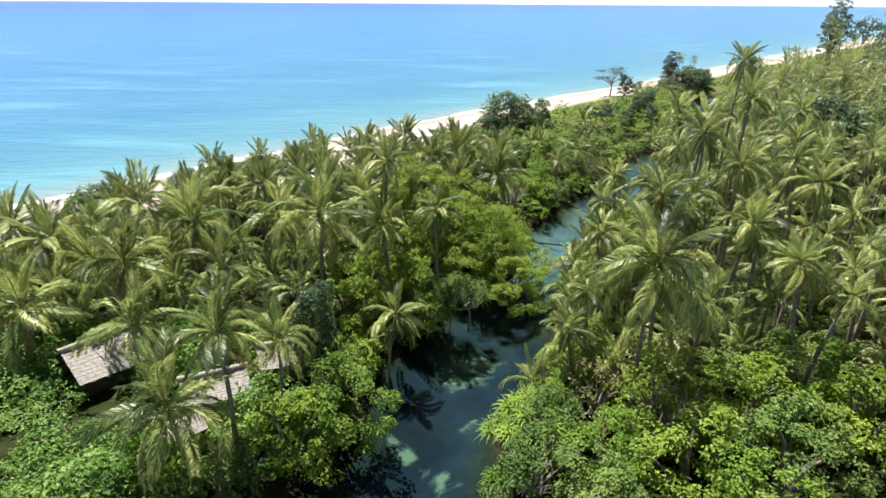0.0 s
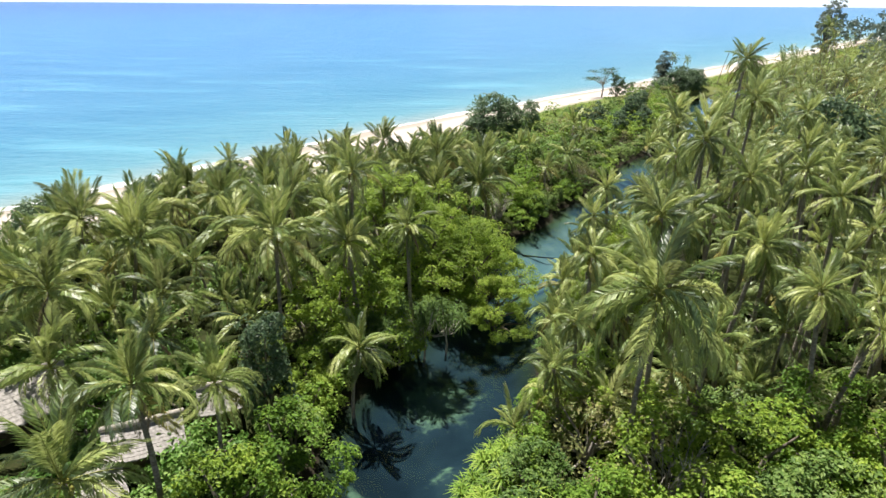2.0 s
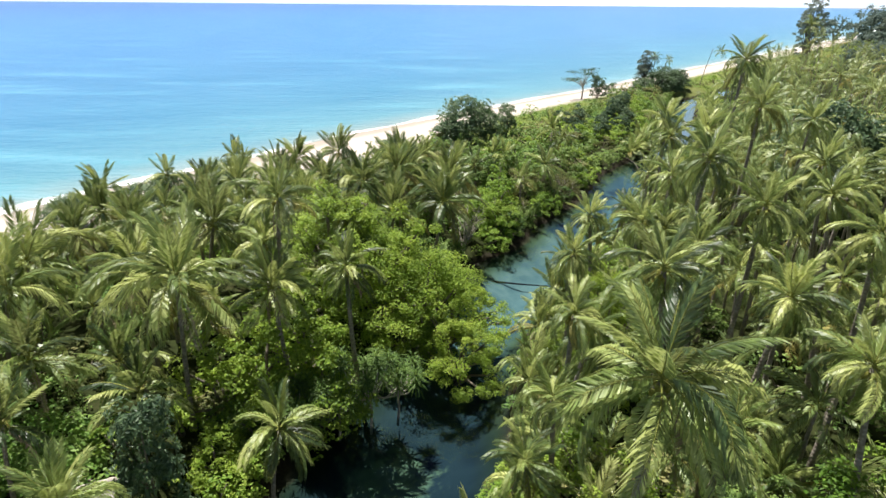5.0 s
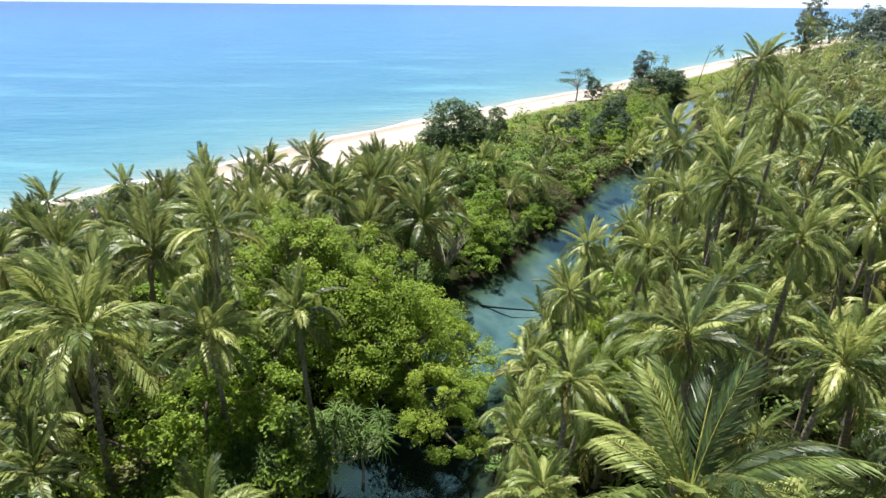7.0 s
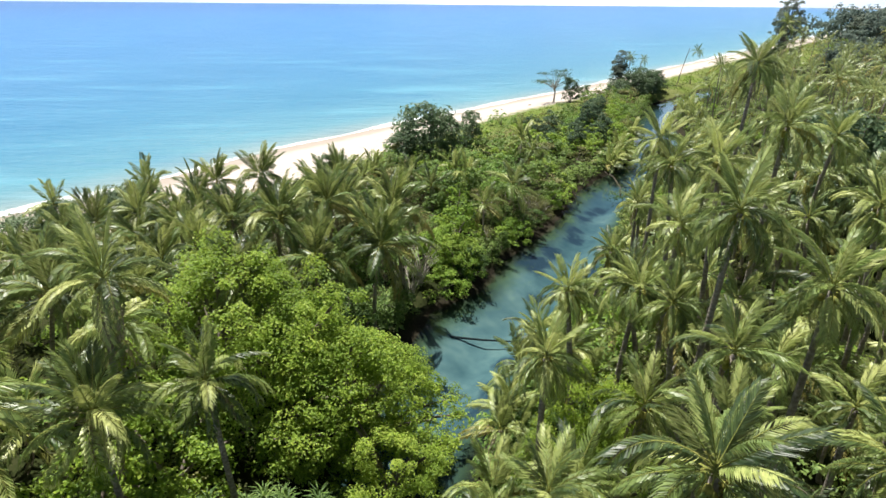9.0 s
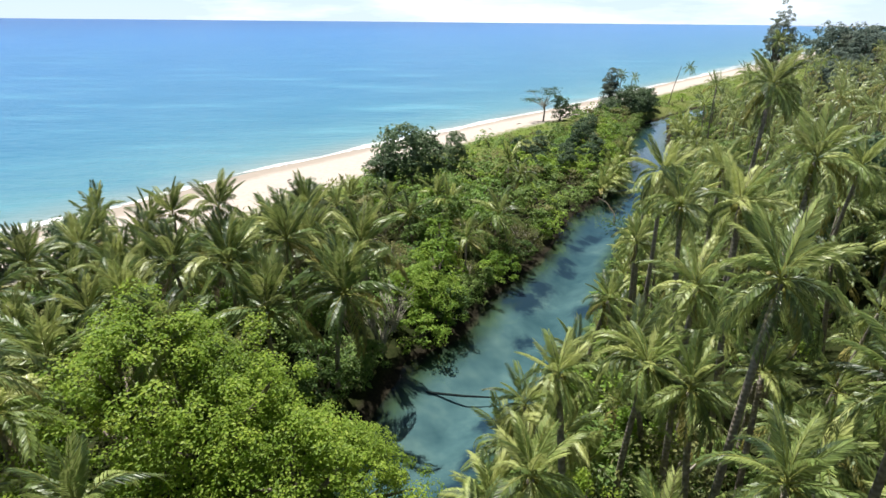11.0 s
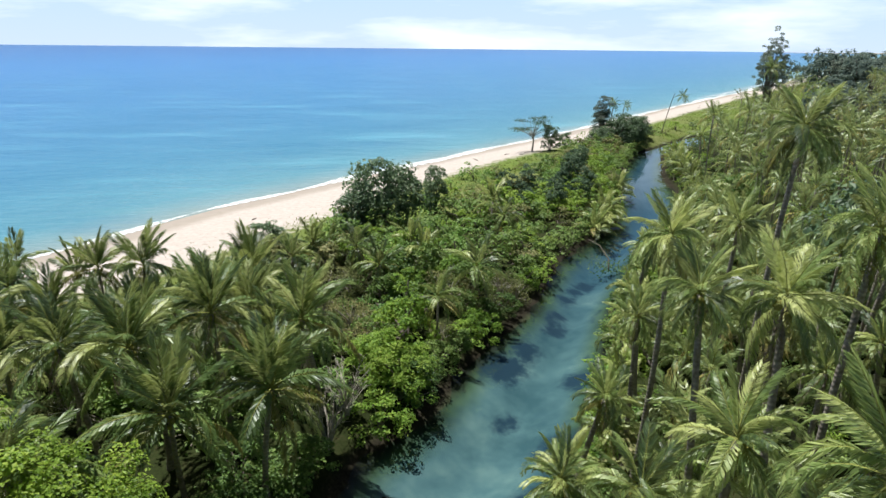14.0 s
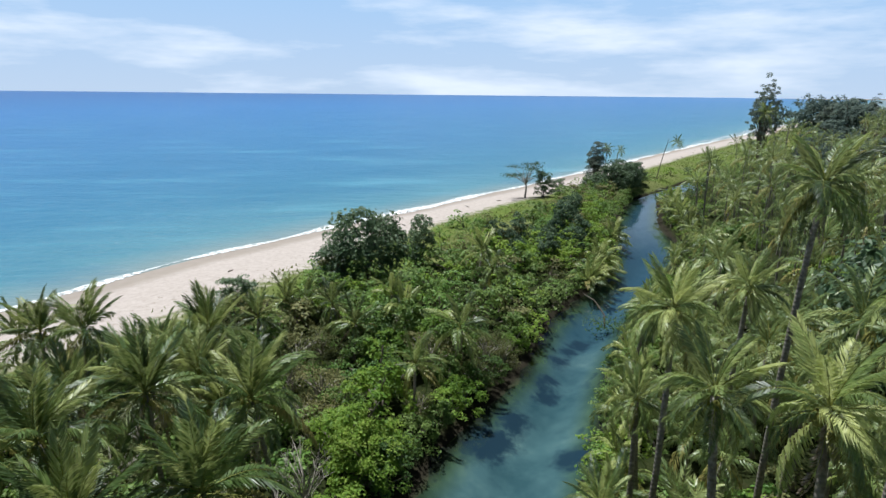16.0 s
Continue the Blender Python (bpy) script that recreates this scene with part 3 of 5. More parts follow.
def crown_mesh(seed, fronds, leaflets, width, thin):
    """All fronds of a far palm in one mesh."""
    rnd = random.Random(seed)
    verts, faces, idx = [], [], []
    for i in range(fronds):
        u, az, rise = frond_pose(rnd, i, fronds, 88, -40)
        v, f, ix = frond_geo((4.4 if u < 0.3 else 5.0), 0.7 if u < 0.3 else 1.6, leaflets, seed * 50 + i, hang=0.3 if u < 0.3 else 0.95, leaf=1.4, width=width, thin=thin, power=1.5)
        m = Matrix.Rotation(az, 4, "Z") @ Matrix.Rotation(-rise, 4, "Y") @ Matrix.Rotation(rnd.uniform(-0.5, 0.5), 4, "X") @ Matrix.Scale(rnd.uniform(0.86, 1.1), 4)
        k = len(verts)
        verts += [m @ Vector(p) for p in v]
        faces += [tuple(q + k for q in t) for t in f]
        old = u > 0.75 and rnd.random() < 0.16
        idx += [2 if (old and c == 0) else c for c in ix]
    return mesh_of("crown", verts, faces, [FROND_FAR, RACHIS, FROND_OLD], False, idx)


CROWNS = [crown_mesh(70 + k, 13, 13, 0.16, 1.6) for k in range(6)]        # for the distance
FAR_CROWNS = [crown_mesh(75 + k, 11, 7, 0.2, 2.0) for k in range(5)]    # for the far coast
MID_CROWNS = [crown_mesh(80 + k, 17, 22, 0.14, 1.4) for k in range(5)]   # for the middle ground
FAR_TRUNKS = []
for k in range(4):
    rnd_t = random.Random(90 + k)
    (tv, tf), tip_t = trunk_geo(10.0, Vector((0, 0, 0)), rnd_t, 0.11, 5, 5)
    FAR_TRUNKS.append((mesh_of("trunk", tv, tf, PALM_BARK, True), tip_t))


def far_palm(x, y, top, seed, size=1.0, lean=(0, 0)):
    rnd = random.Random(seed)
    z = ground_z(x, y)
    root = new("coconut_palm")
    root.location = (x, y, z)
    me, tip = rnd.choice(FAR_TRUNKS)
    k = (top - z) / 10.0
    sh = Matrix(((1, 0, lean[0] / 10.0, 0), (0, 1, lean[1] / 10.0, 0), (0, 0, k, 0), (0, 0, 0, 1)))
    part("trunk", me, root, "", sh)
    part("crown", rnd.choice(MID_CROWNS), root, "", Matrix.Translation(sh @ tip) @ Matrix.Rotation(rnd.uniform(-0.5, 0.5), 4, "Z") @ Matrix.Scale(size, 4))
    return tagged(root, "coconut palm of the dense grove inland", "palm tree", "coconut palms")


def leaves(centres, ways, length, width, rng, up=0.45, loose=0.75, fold=0.12):
    """Two-triangle leaves at the given places, turned loosely outwards."""
    n = len(centres)
    nor = ways * 0.6 + np.array([0, 0, up]) + rng.normal(0, loose, (n, 3)) * 0.6
    nor /= np.linalg.norm(nor, axis=1)[:, None] + 1e-9
    t = np.cross(nor, rng.normal(0, 1, (n, 3)))
    t /= np.linalg.norm(t, axis=1)[:, None] + 1e-9
    b = np.cross(nor, t)
    l = (length * rng.uniform(0.7, 1.3, n))[:, None]
    w = (width * rng.uniform(0.7, 1.3, n))[:, None]
    v = np.stack([centres - t * l / 2, centres + b * w / 2 + nor * l * fold, centres + t * l / 2, centres - b * w / 2 + nor * l * fold], 1).reshape(-1, 3)
    q = np.arange(n)[:, None] * 4
    return v, np.concatenate([q + np.array([[0, 1, 2]]), q + np.array([[0, 2, 3]])], 0)


def ball_ways(n, rng, low=-0.35):
    z = rng.uniform(low, 1, n)
    a = rng.uniform(0, 2 * np.pi, n)
    r = np.where(z > 0, np.sqrt(1 - z * z), (1 - z ** 4) ** 0.25)
    return np.stack([r * np.cos(a), r * np.sin(a), z], 1)


def plant(name, leaf_mat, bark_mat, seed, radius, tall, clumps, per, leaf, stem=0.4, clump=0.32, low=-0.3, lumps=0.28, width=0.5, limbs=6, shell=0.75, up=0.45):
    """A shrub or tree at the origin: limbs, and a crown of many leaf clumps with an uneven outline."""
    rng, rnd = np.random.default_rng(seed), random.Random(seed)
    ways = ball_ways(clumps, rng, low)
    ph = rng.uniform(0, 6, 4)
    bulge = 1 + lumps * (np.sin(3.1 * ways[:, 0] + ph[0]) * np.cos(2.7 * ways[:, 1] + ph[1]) + 0.6 * np.sin(5.3 * ways[:, 2] + 4 * ways[:, 0] + ph[2]))
    depth = shell + (1 - shell) * rng.uniform(0, 1, clumps) ** 0.5
    half = (tall - stem) / (1 - low) if low < 0 else tall - stem
    mid = np.array([0, 0, tall - half])
    cen = mid + ways * np.array([radius, radius, half]) * (bulge * depth)[:, None]
    cs = clump * radius * rng.uniform(0.6, 1.25, clumps)
    lw = ball_ways(clumps * per, rng, -0.5)
    pos = np.repeat(cen, per, 0) + lw * np.repeat(cs, per)[:, None] * (rng.uniform(0.35, 1.0, clumps * per) ** 0.6)[:, None] * np.array([1, 1, 0.72])
    out = np.repeat(ways, per, 0) * 0.5 + lw
    v, f = leaves(pos, out, leaf, leaf * width, rng, up)
    v[:, 2] = np.maximum(v[:, 2], 0.03)
    root = new(name)
    bits = []
    for k in range(limbs):
        c = Vector(cen[rnd.randrange(clumps)])
        st = Vector((rnd.uniform(-0.1, 0.1) * radius, rnd.uniform(-0.1, 0.1) * radius, -0.2))
        bend = Vector((c.x * 0.35, c.y * 0.35, c.z * 0.62))
        r0 = 0.035 * radius + 0.02
        bits.append(tube([st, bend, c * 0.8 + bend * 0.2, c], [r0 * 1.2, r0 * 0.8, r0 * 0.5, r0 * 0.2], 5))
    bv, bf = joined(bits)
    part("stem", mesh_of("stem", bv, bf, bark_mat, True), root)
    part("crown", mesh_of("crown", v.tolist(), f.tolist(), leaf_mat), root)
    root.location = (0, 0, -500)
    return root


# one of each kind stands as the first of its kind; the others are copies of it
STOCK = {
    "mangrove": [plant("mangrove_tree", LEAF_MANGROVE, WOOD_BARK, 101 + k, 5.2, 9.5, 250, 96, 0.195, width=0.62, up=0.85, stem=0.8, clump=0.15, low=-0.6, lumps=0.36, limbs=14, shell=0.7) for k in range(2)],
    "bright": [plant("bush", LEAF_BRIGHT, WOOD_BARK, 111 + k, 2.1, 3.4, 42, 32, 0.30, width=0.7, stem=0.2, clump=0.32, limbs=7) for k in range(3)],
    "bank": [plant("bush", (LEAF_BRIGHT, LEAF_MANGROVE, LEAF_DARK)[k], WOOD_BARK, 115 + k, 2.1, 3.4, 74, 52, 0.175, width=0.6, up=0.8, shell=0.8, stem=0.2, clump=0.23, limbs=9, lumps=0.36) for k in range(3)],
    "dark": [plant("bush", LEAF_DARK, WOOD_BARK, 121 + k, 2.0, 3.6, 42, 34, 0.30, width=0.66, stem=0.2, clump=0.32, limbs=7) for k in range(3)],
    "blue": [plant("bush", LEAF_BLUE, WOOD_BARK, 131 + k, 1.7, 4.2, 44, 40, 0.30, width=0.66, stem=0.4, clump=0.32, limbs=6) for k in range(2)],
    "scrub": [plant("bush", LEAF_SCRUB, PALE_TWIG, 141 + k, 2.0, 2.9, 40, 38, 0.20, stem=0.1, clump=0.34, limbs=18, lumps=0.36) for k in range(3)],
    "vine": [plant("creeper_mound", LEAF_VINE, WOOD_BARK, 151 + k, 2.3, 1.5, 34, 30, 0.235, width=0.75, stem=0.0, clump=0.3, low=-0.05, limbs=4, shell=0.6) for k in range(3)],
    "shore": [plant("shore_tree", LEAF_SHORE, WOOD_BARK, 161 + k, 4.0, 7.6, 110, 44, 0.46, width=0.66, stem=0.1, clump=0.34, low=-0.9, limbs=6, lumps=0.2, shell=0.62) for k in range(2)],
    "column": [plant("shore_tree", LEAF_SHORE, WOOD_BARK, 171, 1.7, 6.2, 60, 46, 0.32, width=0.6, stem=0.2, clump=0.4, low=-0.9, limbs=6, lumps=0.2)],
    "far": [plant("broadleaf_tree", LEAF_FAR_HAZED, WOOD_BARK, 181 + k, 4.4, 8.0, 46, 24, 0.8, width=0.7, stem=1.0, clump=0.3, low=-0.5, limbs=4) for k in range(3)],
    "casuarina": [plant("casuarina_tree", NEEDLE_HAZED, WOOD_BARK, 191 + k, 2.1, 13.0, 120, 34, 0.62, stem=0.8, clump=0.34, low=-0.9, limbs=18, width=0.16, lumps=0.4, shell=0.25, up=0.2) for k in range(2)],
}
WORDS = {
    "mangrove": ("large bright green mangrove tree overhanging the river", "tree", "mangrove trees"),
    "bright": ("bright green leafy bush on the river bank", "bush", "bushes"),
    "bank": ("bright green bush with small leaves beside the river", "bush", "bushes"),
    "dark": ("dark green leafy bush among the palms", "bush", "bushes"),
    "blue": ("upright blue-green bush on the sandy spit", "bush", "bushes"),
    "scrub": ("dry grey-brown scrub bush with pale twigs", "bush", "bushes"),
    "vine": ("low mound of green creeper covering the ground", "creeper", "creeper mounds"),
    "shore": ("dense dark green shore tree behind the beach", "tree", "shore trees"),
    "column": ("narrow upright dark shore tree behind the beach", "tree", "shore trees"),
    "far": ("broadleaf tree in the distant woods, hazed in its colour", "tree", "distant trees"),
    "casuarina": ("tall feathery grey-green casuarina tree, paled by painted haze", "tree", "casuarina trees"),
}
STOCK["tall"] = [plant("casuarina_tree", NEEDLE_HAZED, WOOD_BARK, 197, 5.2, 25.0, 170, 44, 0.8, stem=5.0, clump=0.17, low=-0.95, limbs=26, width=0.22, lumps=0.36, shell=0.4, up=0.2)]
WORDS["tall"] = ("very tall casuarina tree standing above the palms", "tree", "casuarina trees")
LIGHT = {k: [plant("bush", leaf, WOOD_BARK, 211 + 3 * n + q, 2.1, 3.2, 20, 17, 0.41, width=0.66, stem=0.1, clump=0.34, limbs=3, lumps=0.34) for q in range(2)] for n, (k, leaf) in enumerate((("bright", LEAF_BRIGHT), ("dark", LEAF_DARK), ("blue", LEAF_BLUE), ("scrub", LEAF_SCRUB), ("vine", LEAF_VINE)))}
fresh = {k: list(v) for k, v in STOCK.items()}


def grow(kind, x, y, size=1.0, tall=1.0, seed=0, z=None, label="", variant=None):
    """A plant of a kind at (x, y): the stock itself the first time, then copies."""
    rnd = random.Random(seed * 7919 + int(x * 131) + int(y * 17))
    m = pose(x, y, max(ground_z(x, y), -0.35) if z is None else z, rz=rnd.uniform(0, 360)) @ Matrix.Diagonal((size, size, size * tall, 1))
    if fresh[kind]:
        ob = fresh[kind].pop(0)
        ob.matrix_basis = m
    else:
        ob = copy_thing(rnd.choice(STOCK[kind]) if variant is None else STOCK[kind][variant], m)
        ob.matrix_basis = m
    words = WORDS[kind]
    return tagged(ob, label or words[0], words[1], words[2])


# ---- palms between the river and the beach: crown x, y, height ----
PALMS_WEST = [(-20.6, 42.0, 8.2), (-14.4, 43.5, 7.2), (-17.8, 36.5, 6.2), (-10.0, 30.2, 9.4), (-8.0, 33.9, 6.9), (-7.6, 46.1, 10.3), (-20.5, 60.5, 8.8), (-18.0, 48.4, 8.8), (-24.8, 53.8, 8.4), (-3.0, 47.6, 9.2), (-1.7, 41.0, 4.7),
              (1.1, 48.0, 10.2), (-11.4, 26.6, 7.4), (-9.4, 58.0, 10.2), (-15.2, 58.6, 10.2), (0.3, 69.8, 10.1), (3.2, 74.0, 10.0), (-3.4, 83.0, 9.8), (-9.1, 89.0, 7.6), (-4.1, 65.0, 9.8), (-3.2, 70.4, 10.0), (3.1, 66.2, 8.6),
              (3.3, 85.2, 8.4), (-0.6, 60.6, 9.8), (7.4, 67.4, 8.9), (8.2, 73.7, 9.6), (-24.5, 45.0, 7.0), (-29.0, 47.5, 7.6), (-13.0, 64.5, 9.0), (-21.5, 67.0, 8.2), (-30.0, 60.0, 7.6)]
PALMS_WEST_MORE = [(-14.5, 70.5, 8.8), (-8.0, 73.5, 9.0), (-25.5, 73.0, 7.2), (-16.5, 79.0, 7.6), (-8.5, 80.5, 8.4), (-1.5, 76.5, 9.2), (-33.5, 67.5, 6.6), (4.0, 80.0, 8.6), (-5.2, 55.0, 9.0), (-12.0, 51.0, 8.6),
                   (-26.0, 38.5, 6.4), (-24.0, 25.5, 5.6), (-36.0, 53.0, 6.8), (-20.5, 54.5, 8.0), (-2.8, 50.0, 13.6), (-15.0, 84.0, 6.8)]
# ---- palms on the other bank ----
PALMS_EAST = [(13.4, 33.6, 11.9), (14.4, 37.0, 14.5), (12.1, 40.3, 10.9), (11.0, 38.6, 7.6), (9.5, 36.4, 6.0), (21.4, 39.6, 11.9), (22.4, 35.4, 11.1), (27.1, 42.6, 13.7), (28.0, 47.9, 14.1), (23.0, 45.6, 14.2), (21.4, 49.2, 15.8),
              (15.4, 50.6, 12.0), (13.7, 47.1, 11.0), (25.9, 69.4, 9.6), (21.2, 53.3, 13.8), (29.7, 59.8, 17.0), (39.8, 69.0, 14.4), (19.4, 44.7, 12.4), (19.5, 52.8, 10.8), (32.3, 68.1, 19.5), (31.5, 54.2, 14.2), (25.9, 67.0, 14.8),
              (23.6, 60.0, 14.9), (24.9, 57.4, 15.7), (20.6, 56.6, 9.5), (20.2, 50.9, 11.0), (17.2, 46.0, 9.4), (33.2, 73.3, 13.4), (22.5, 64.5, 8.0), (21.0, 37.0, 4.2), (17.6, 41.6, 12.0)]
PALMS_EAST_MORE = [(27.0, 31.0, 10.0), (29.5, 36.5, 12.2), (16.8, 53.6, 7.2), (28.2, 74.0, 8.6), (31.5, 80.5, 9.5), (14.0, 43.6, 8.2), (16.2, 57.6, 6.0), (19.6, 61.2, 6.4)]

RIVER_MID = [((a[0] + b[0]) / 2, (a[1] + b[1]) / 2) for a, b in zip(BANK_L, BANK_R)]


def east_of_river(x, y):
    d, s = seg_dist(np.array([x]), np.array([y]), RIVER_MID + [(400, 520)])
    return d[0] * -s[0]


def free_spot(x, y, gap):
    return all((x - a) ** 2 + (y - b) ** 2 > gap * gap for a, b in palm_spots)


plan_rnd = random.Random(5)
BIG = {3: 0.6, 4: 0.52, 1: 0.7, 2: 0.72, 11: 0.5, len(PALMS_WEST) + len(PALMS_WEST_MORE): 0.9, len(PALMS_WEST) + len(PALMS_WEST_MORE) + 19: 0.52, 12: 0.78}   # the broadest crowns
palm_spots = []
for group_w in (PALMS_WEST, PALMS_WEST_MORE):
    for k, (px, py, pt) in enumerate(group_w):
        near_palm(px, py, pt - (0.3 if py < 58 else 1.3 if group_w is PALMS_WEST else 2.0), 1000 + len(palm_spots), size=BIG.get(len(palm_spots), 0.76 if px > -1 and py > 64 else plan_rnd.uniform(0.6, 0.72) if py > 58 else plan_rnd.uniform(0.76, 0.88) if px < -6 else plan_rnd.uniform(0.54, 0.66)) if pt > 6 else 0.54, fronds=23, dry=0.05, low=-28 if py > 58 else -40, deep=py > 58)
        palm_spots.append((px, py))
for group_e in (PALMS_EAST, PALMS_EAST_MORE):
    for k, (px, py, pt) in enumerate(group_e):
        near_palm(px, py, pt, 2000 + len(palm_spots), size=BIG.get(len(palm_spots), plan_rnd.uniform(0.34, 0.4) if east_of_river(px, py) < 9 else plan_rnd.uniform(0.4, 0.48) if east_of_river(px, py) < 14 else plan_rnd.uniform(0.46, 0.56)) if pt > 7 else 0.42, fronds=27, low=-60, high=76)
        palm_spots.append((px, py))


def one(v):
    return np.array([float(v)])


def off_at(x, y):
    return float(offshore(one(x), one(y))[0])


def riv_at(x, y):
    return float(in_river(one(x), one(y))[0])


def bake(name, items, label, category):
    """Many far plants joined into one mesh: items are meshes and their poses."""
    mats, vs, loops, starts, idx, nv, nl = [], [], [], [], [], 0, 0
    for me, m in items:
        co = np.empty(len(me.vertices) * 3)
        me.vertices.foreach_get("co", co)
        co = co.reshape(-1, 3) @ np.array(m.to_3x3()).T + np.array(m.translation)
        lp = np.empty(len(me.loops), np.int32)
        me.loops.foreach_get("vertex_index", lp)
        ls, mi = np.empty(len(me.polygons), np.int32), np.empty(len(me.polygons), np.int32)
        me.polygons.foreach_get("loop_start", ls)
        me.polygons.foreach_get("material_index", mi)
        table = []
        for mt in me.materials:
            if mt not in mats:
                mats.append(mt)
            table.append(mats.index(mt))
        vs.append(co)
        loops.append(lp + nv)
        starts.append(ls + nl)
        idx.append(np.array(table)[mi])
        nv, nl = nv + len(co), nl + len(lp)
    me = bpy.data.meshes.new(name)
    v, l, st, ix = np.concatenate(vs), np.concatenate(loops), np.concatenate(starts), np.concatenate(idx)
    me.vertices.add(len(v))
    me.loops.add(len(l))
    me.polygons.add(len(st))
    me.vertices.foreach_set("co", v.ravel())
    me.loops.foreach_set("vertex_index", l)
    me.polygons.foreach_set("loop_start", st)
    for mt in mats:
        me.materials.append(mt)
    me.polygons.foreach_set("material_index", ix)
    me.update(calc_edges=True)
    return tagged(new(name, me), label, category, kind="stuff")


HUTS = [(-21.0, 38.2), (-19.6, 35.2), (-12.4, 34.6), (-13.1, 30.8), (-9.3, 37.4)]


def clear_of_huts(x, y, gap):
    return all(math.hypot(x - a, y - b) > gap for a, b in HUTS)


# palms that fill the strip between river and beach
fill = []
for tries in range(1500):
    x, y = plan_rnd.uniform(-52, 6), plan_rnd.uniform(38, 94)
    if riv_at(x, y) > -5 or off_at(x, y) > -24 or not free_spot(x, y, 3.3) or not clear_of_huts(x, y, 4):
        continue
    if math.hypot(x - 3, y - 57) < 9.5 or math.hypot(x + 4, y - 36) < 8:
        continue
    palm_spots.append((x, y))
    fill.append((x, y))
for k, (x, y) in enumerate(fill):
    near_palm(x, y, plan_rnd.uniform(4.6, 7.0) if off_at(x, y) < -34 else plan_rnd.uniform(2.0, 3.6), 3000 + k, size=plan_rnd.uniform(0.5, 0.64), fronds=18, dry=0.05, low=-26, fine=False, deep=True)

# the grove on the other bank, as far as the coast bends out of sight
grove = []
for tries in range(9000):
    y = 26 + 350 * plan_rnd.random() ** 1.3
    x = plan_rnd.uniform(12, 90 + 0.95 * y)
    if x > 46 + 1.2 * y or east_of_river(x, y) < 8.6:
        continue
    if off_at(x, y) > (-64 if y > 200 else -50 if y > 172 else -30) or (x < 26 and y < 34):
        continue
    far = math.hypot(x - 12, y - 40)
    if not free_spot(x, y, 2.6 if far < 45 else 4.3 if far < 105 else 4.8 if far < 150 else 5.6):
        continue
    palm_spots.append((x, y))
    grove.append((far, x, y))
grove.sort()
joined_palms, near_n = [], 0
for k, (far, x, y) in enumerate(grove):
    top = plan_rnd.uniform(9.5, 14.5) if east_of_river(x, y) > 14 else plan_rnd.uniform(7.0, 11.0)
    top += 2.0 * math.sin(x * 0.09) * math.cos(y * 0.07) + (plan_rnd.uniform(-3.0, 2.5) if far > 70 else 0)
    if math.hypot(x - 15, y - 44) < 17:
        top = min(top, plan_rnd.uniform(8.0, 10.5))
    if y < 104:
        top = max(2.6, min(top, 3.4 - 0.5 * riv_at(x, y) + plan_rnd.uniform(-0.8, 0.8)))
    size = plan_rnd.uniform(0.38, 0.48) if far < 42 else plan_rnd.uniform(0.58, 0.74)
    if far < 36 and near_n < 90:
        near_n += 1
        near_palm(x, y, top, 4000 + k, size=size, fronds=19, low=-56, high=78, fine=False)
    elif k < 108:
        far_palm(x, y, top, 5000 + k, size=size)
    else:
        z = ground_z(x, y)
        me, tip = plan_rnd.choice(FAR_TRUNKS)
        sh = Matrix.Translation((x, y, z)) @ Matrix.Diagonal((1, 1, (top - z) / 10.0, 1))
        joined_palms.append((me, sh))
        joined_palms.append((plan_rnd.choice(FAR_CROWNS if far > 125 else CROWNS), Matrix.Translation(sh @ tip) @ Matrix.Rotation(plan_rnd.uniform(0, 6.3), 4, "Z") @ Matrix.Scale(size, 4)))
grove_n = len(joined_palms)
for tries in range(1100):                                  # young palms in the gaps between the tall ones
    y = 36 + 66 * plan_rnd.random() ** 1.4
    x = float(np.interp(y, [p[1] for p in BANK_R], [p[0] for p in BANK_R])) + 2 + 40 * plan_rnd.random() ** 1.3
    if east_of_river(x, y) < 9.2 or not free_spot(x, y, 1.7) or off_at(x, y) > -34 or len(joined_palms) > grove_n + 260:
        continue
    palm_spots.append((x, y))
    z, top = ground_z(x, y), min(2.6 - 0.4 * riv_at(x, y), plan_rnd.uniform(2.6, 5.0) if plan_rnd.random() < 0.6 else plan_rnd.uniform(5.0, 7.5))
    me, tip = plan_rnd.choice(FAR_TRUNKS)
    sh = Matrix.Translation((x, y, z)) @ Matrix.Diagonal((1, 1, (top - z) / 10.0, 1))
    joined_palms.append((me, sh))
    near_by = math.hypot(x - 18, y - 52) < 38
    joined_palms.append((plan_rnd.choice(MID_CROWNS if near_by else CROWNS), Matrix.Translation(sh @ tip) @ Matrix.Rotation(plan_rnd.uniform(0, 6.3), 4, "Z") @ Matrix.Scale(plan_rnd.uniform(0.46, 0.6), 4)))
bake("palm_grove", joined_palms, "distant coconut grove reaching along the coast", "palm grove")

# young palms that lean out over the bank
for k in range(46):
    y = 41 + 110 * (k / 45) ** 1.15 + plan_rnd.uniform(-0.8, 0.8)
    xr = float(np.interp(y, [p[1] for p in BANK_R], [p[0] for p in BANK_R]))
    near_palm(xr + plan_rnd.uniform(1.3, 2.8), y, plan_rnd.uniform(1.4, 3.2), 6000 + k, size=plan_rnd.uniform(0.36, 0.5), fronds=14, fine=False, lean=Vector((-0.7, 0.3, 0)), dry=0.25, label="young coconut palm leaning over the river edge")

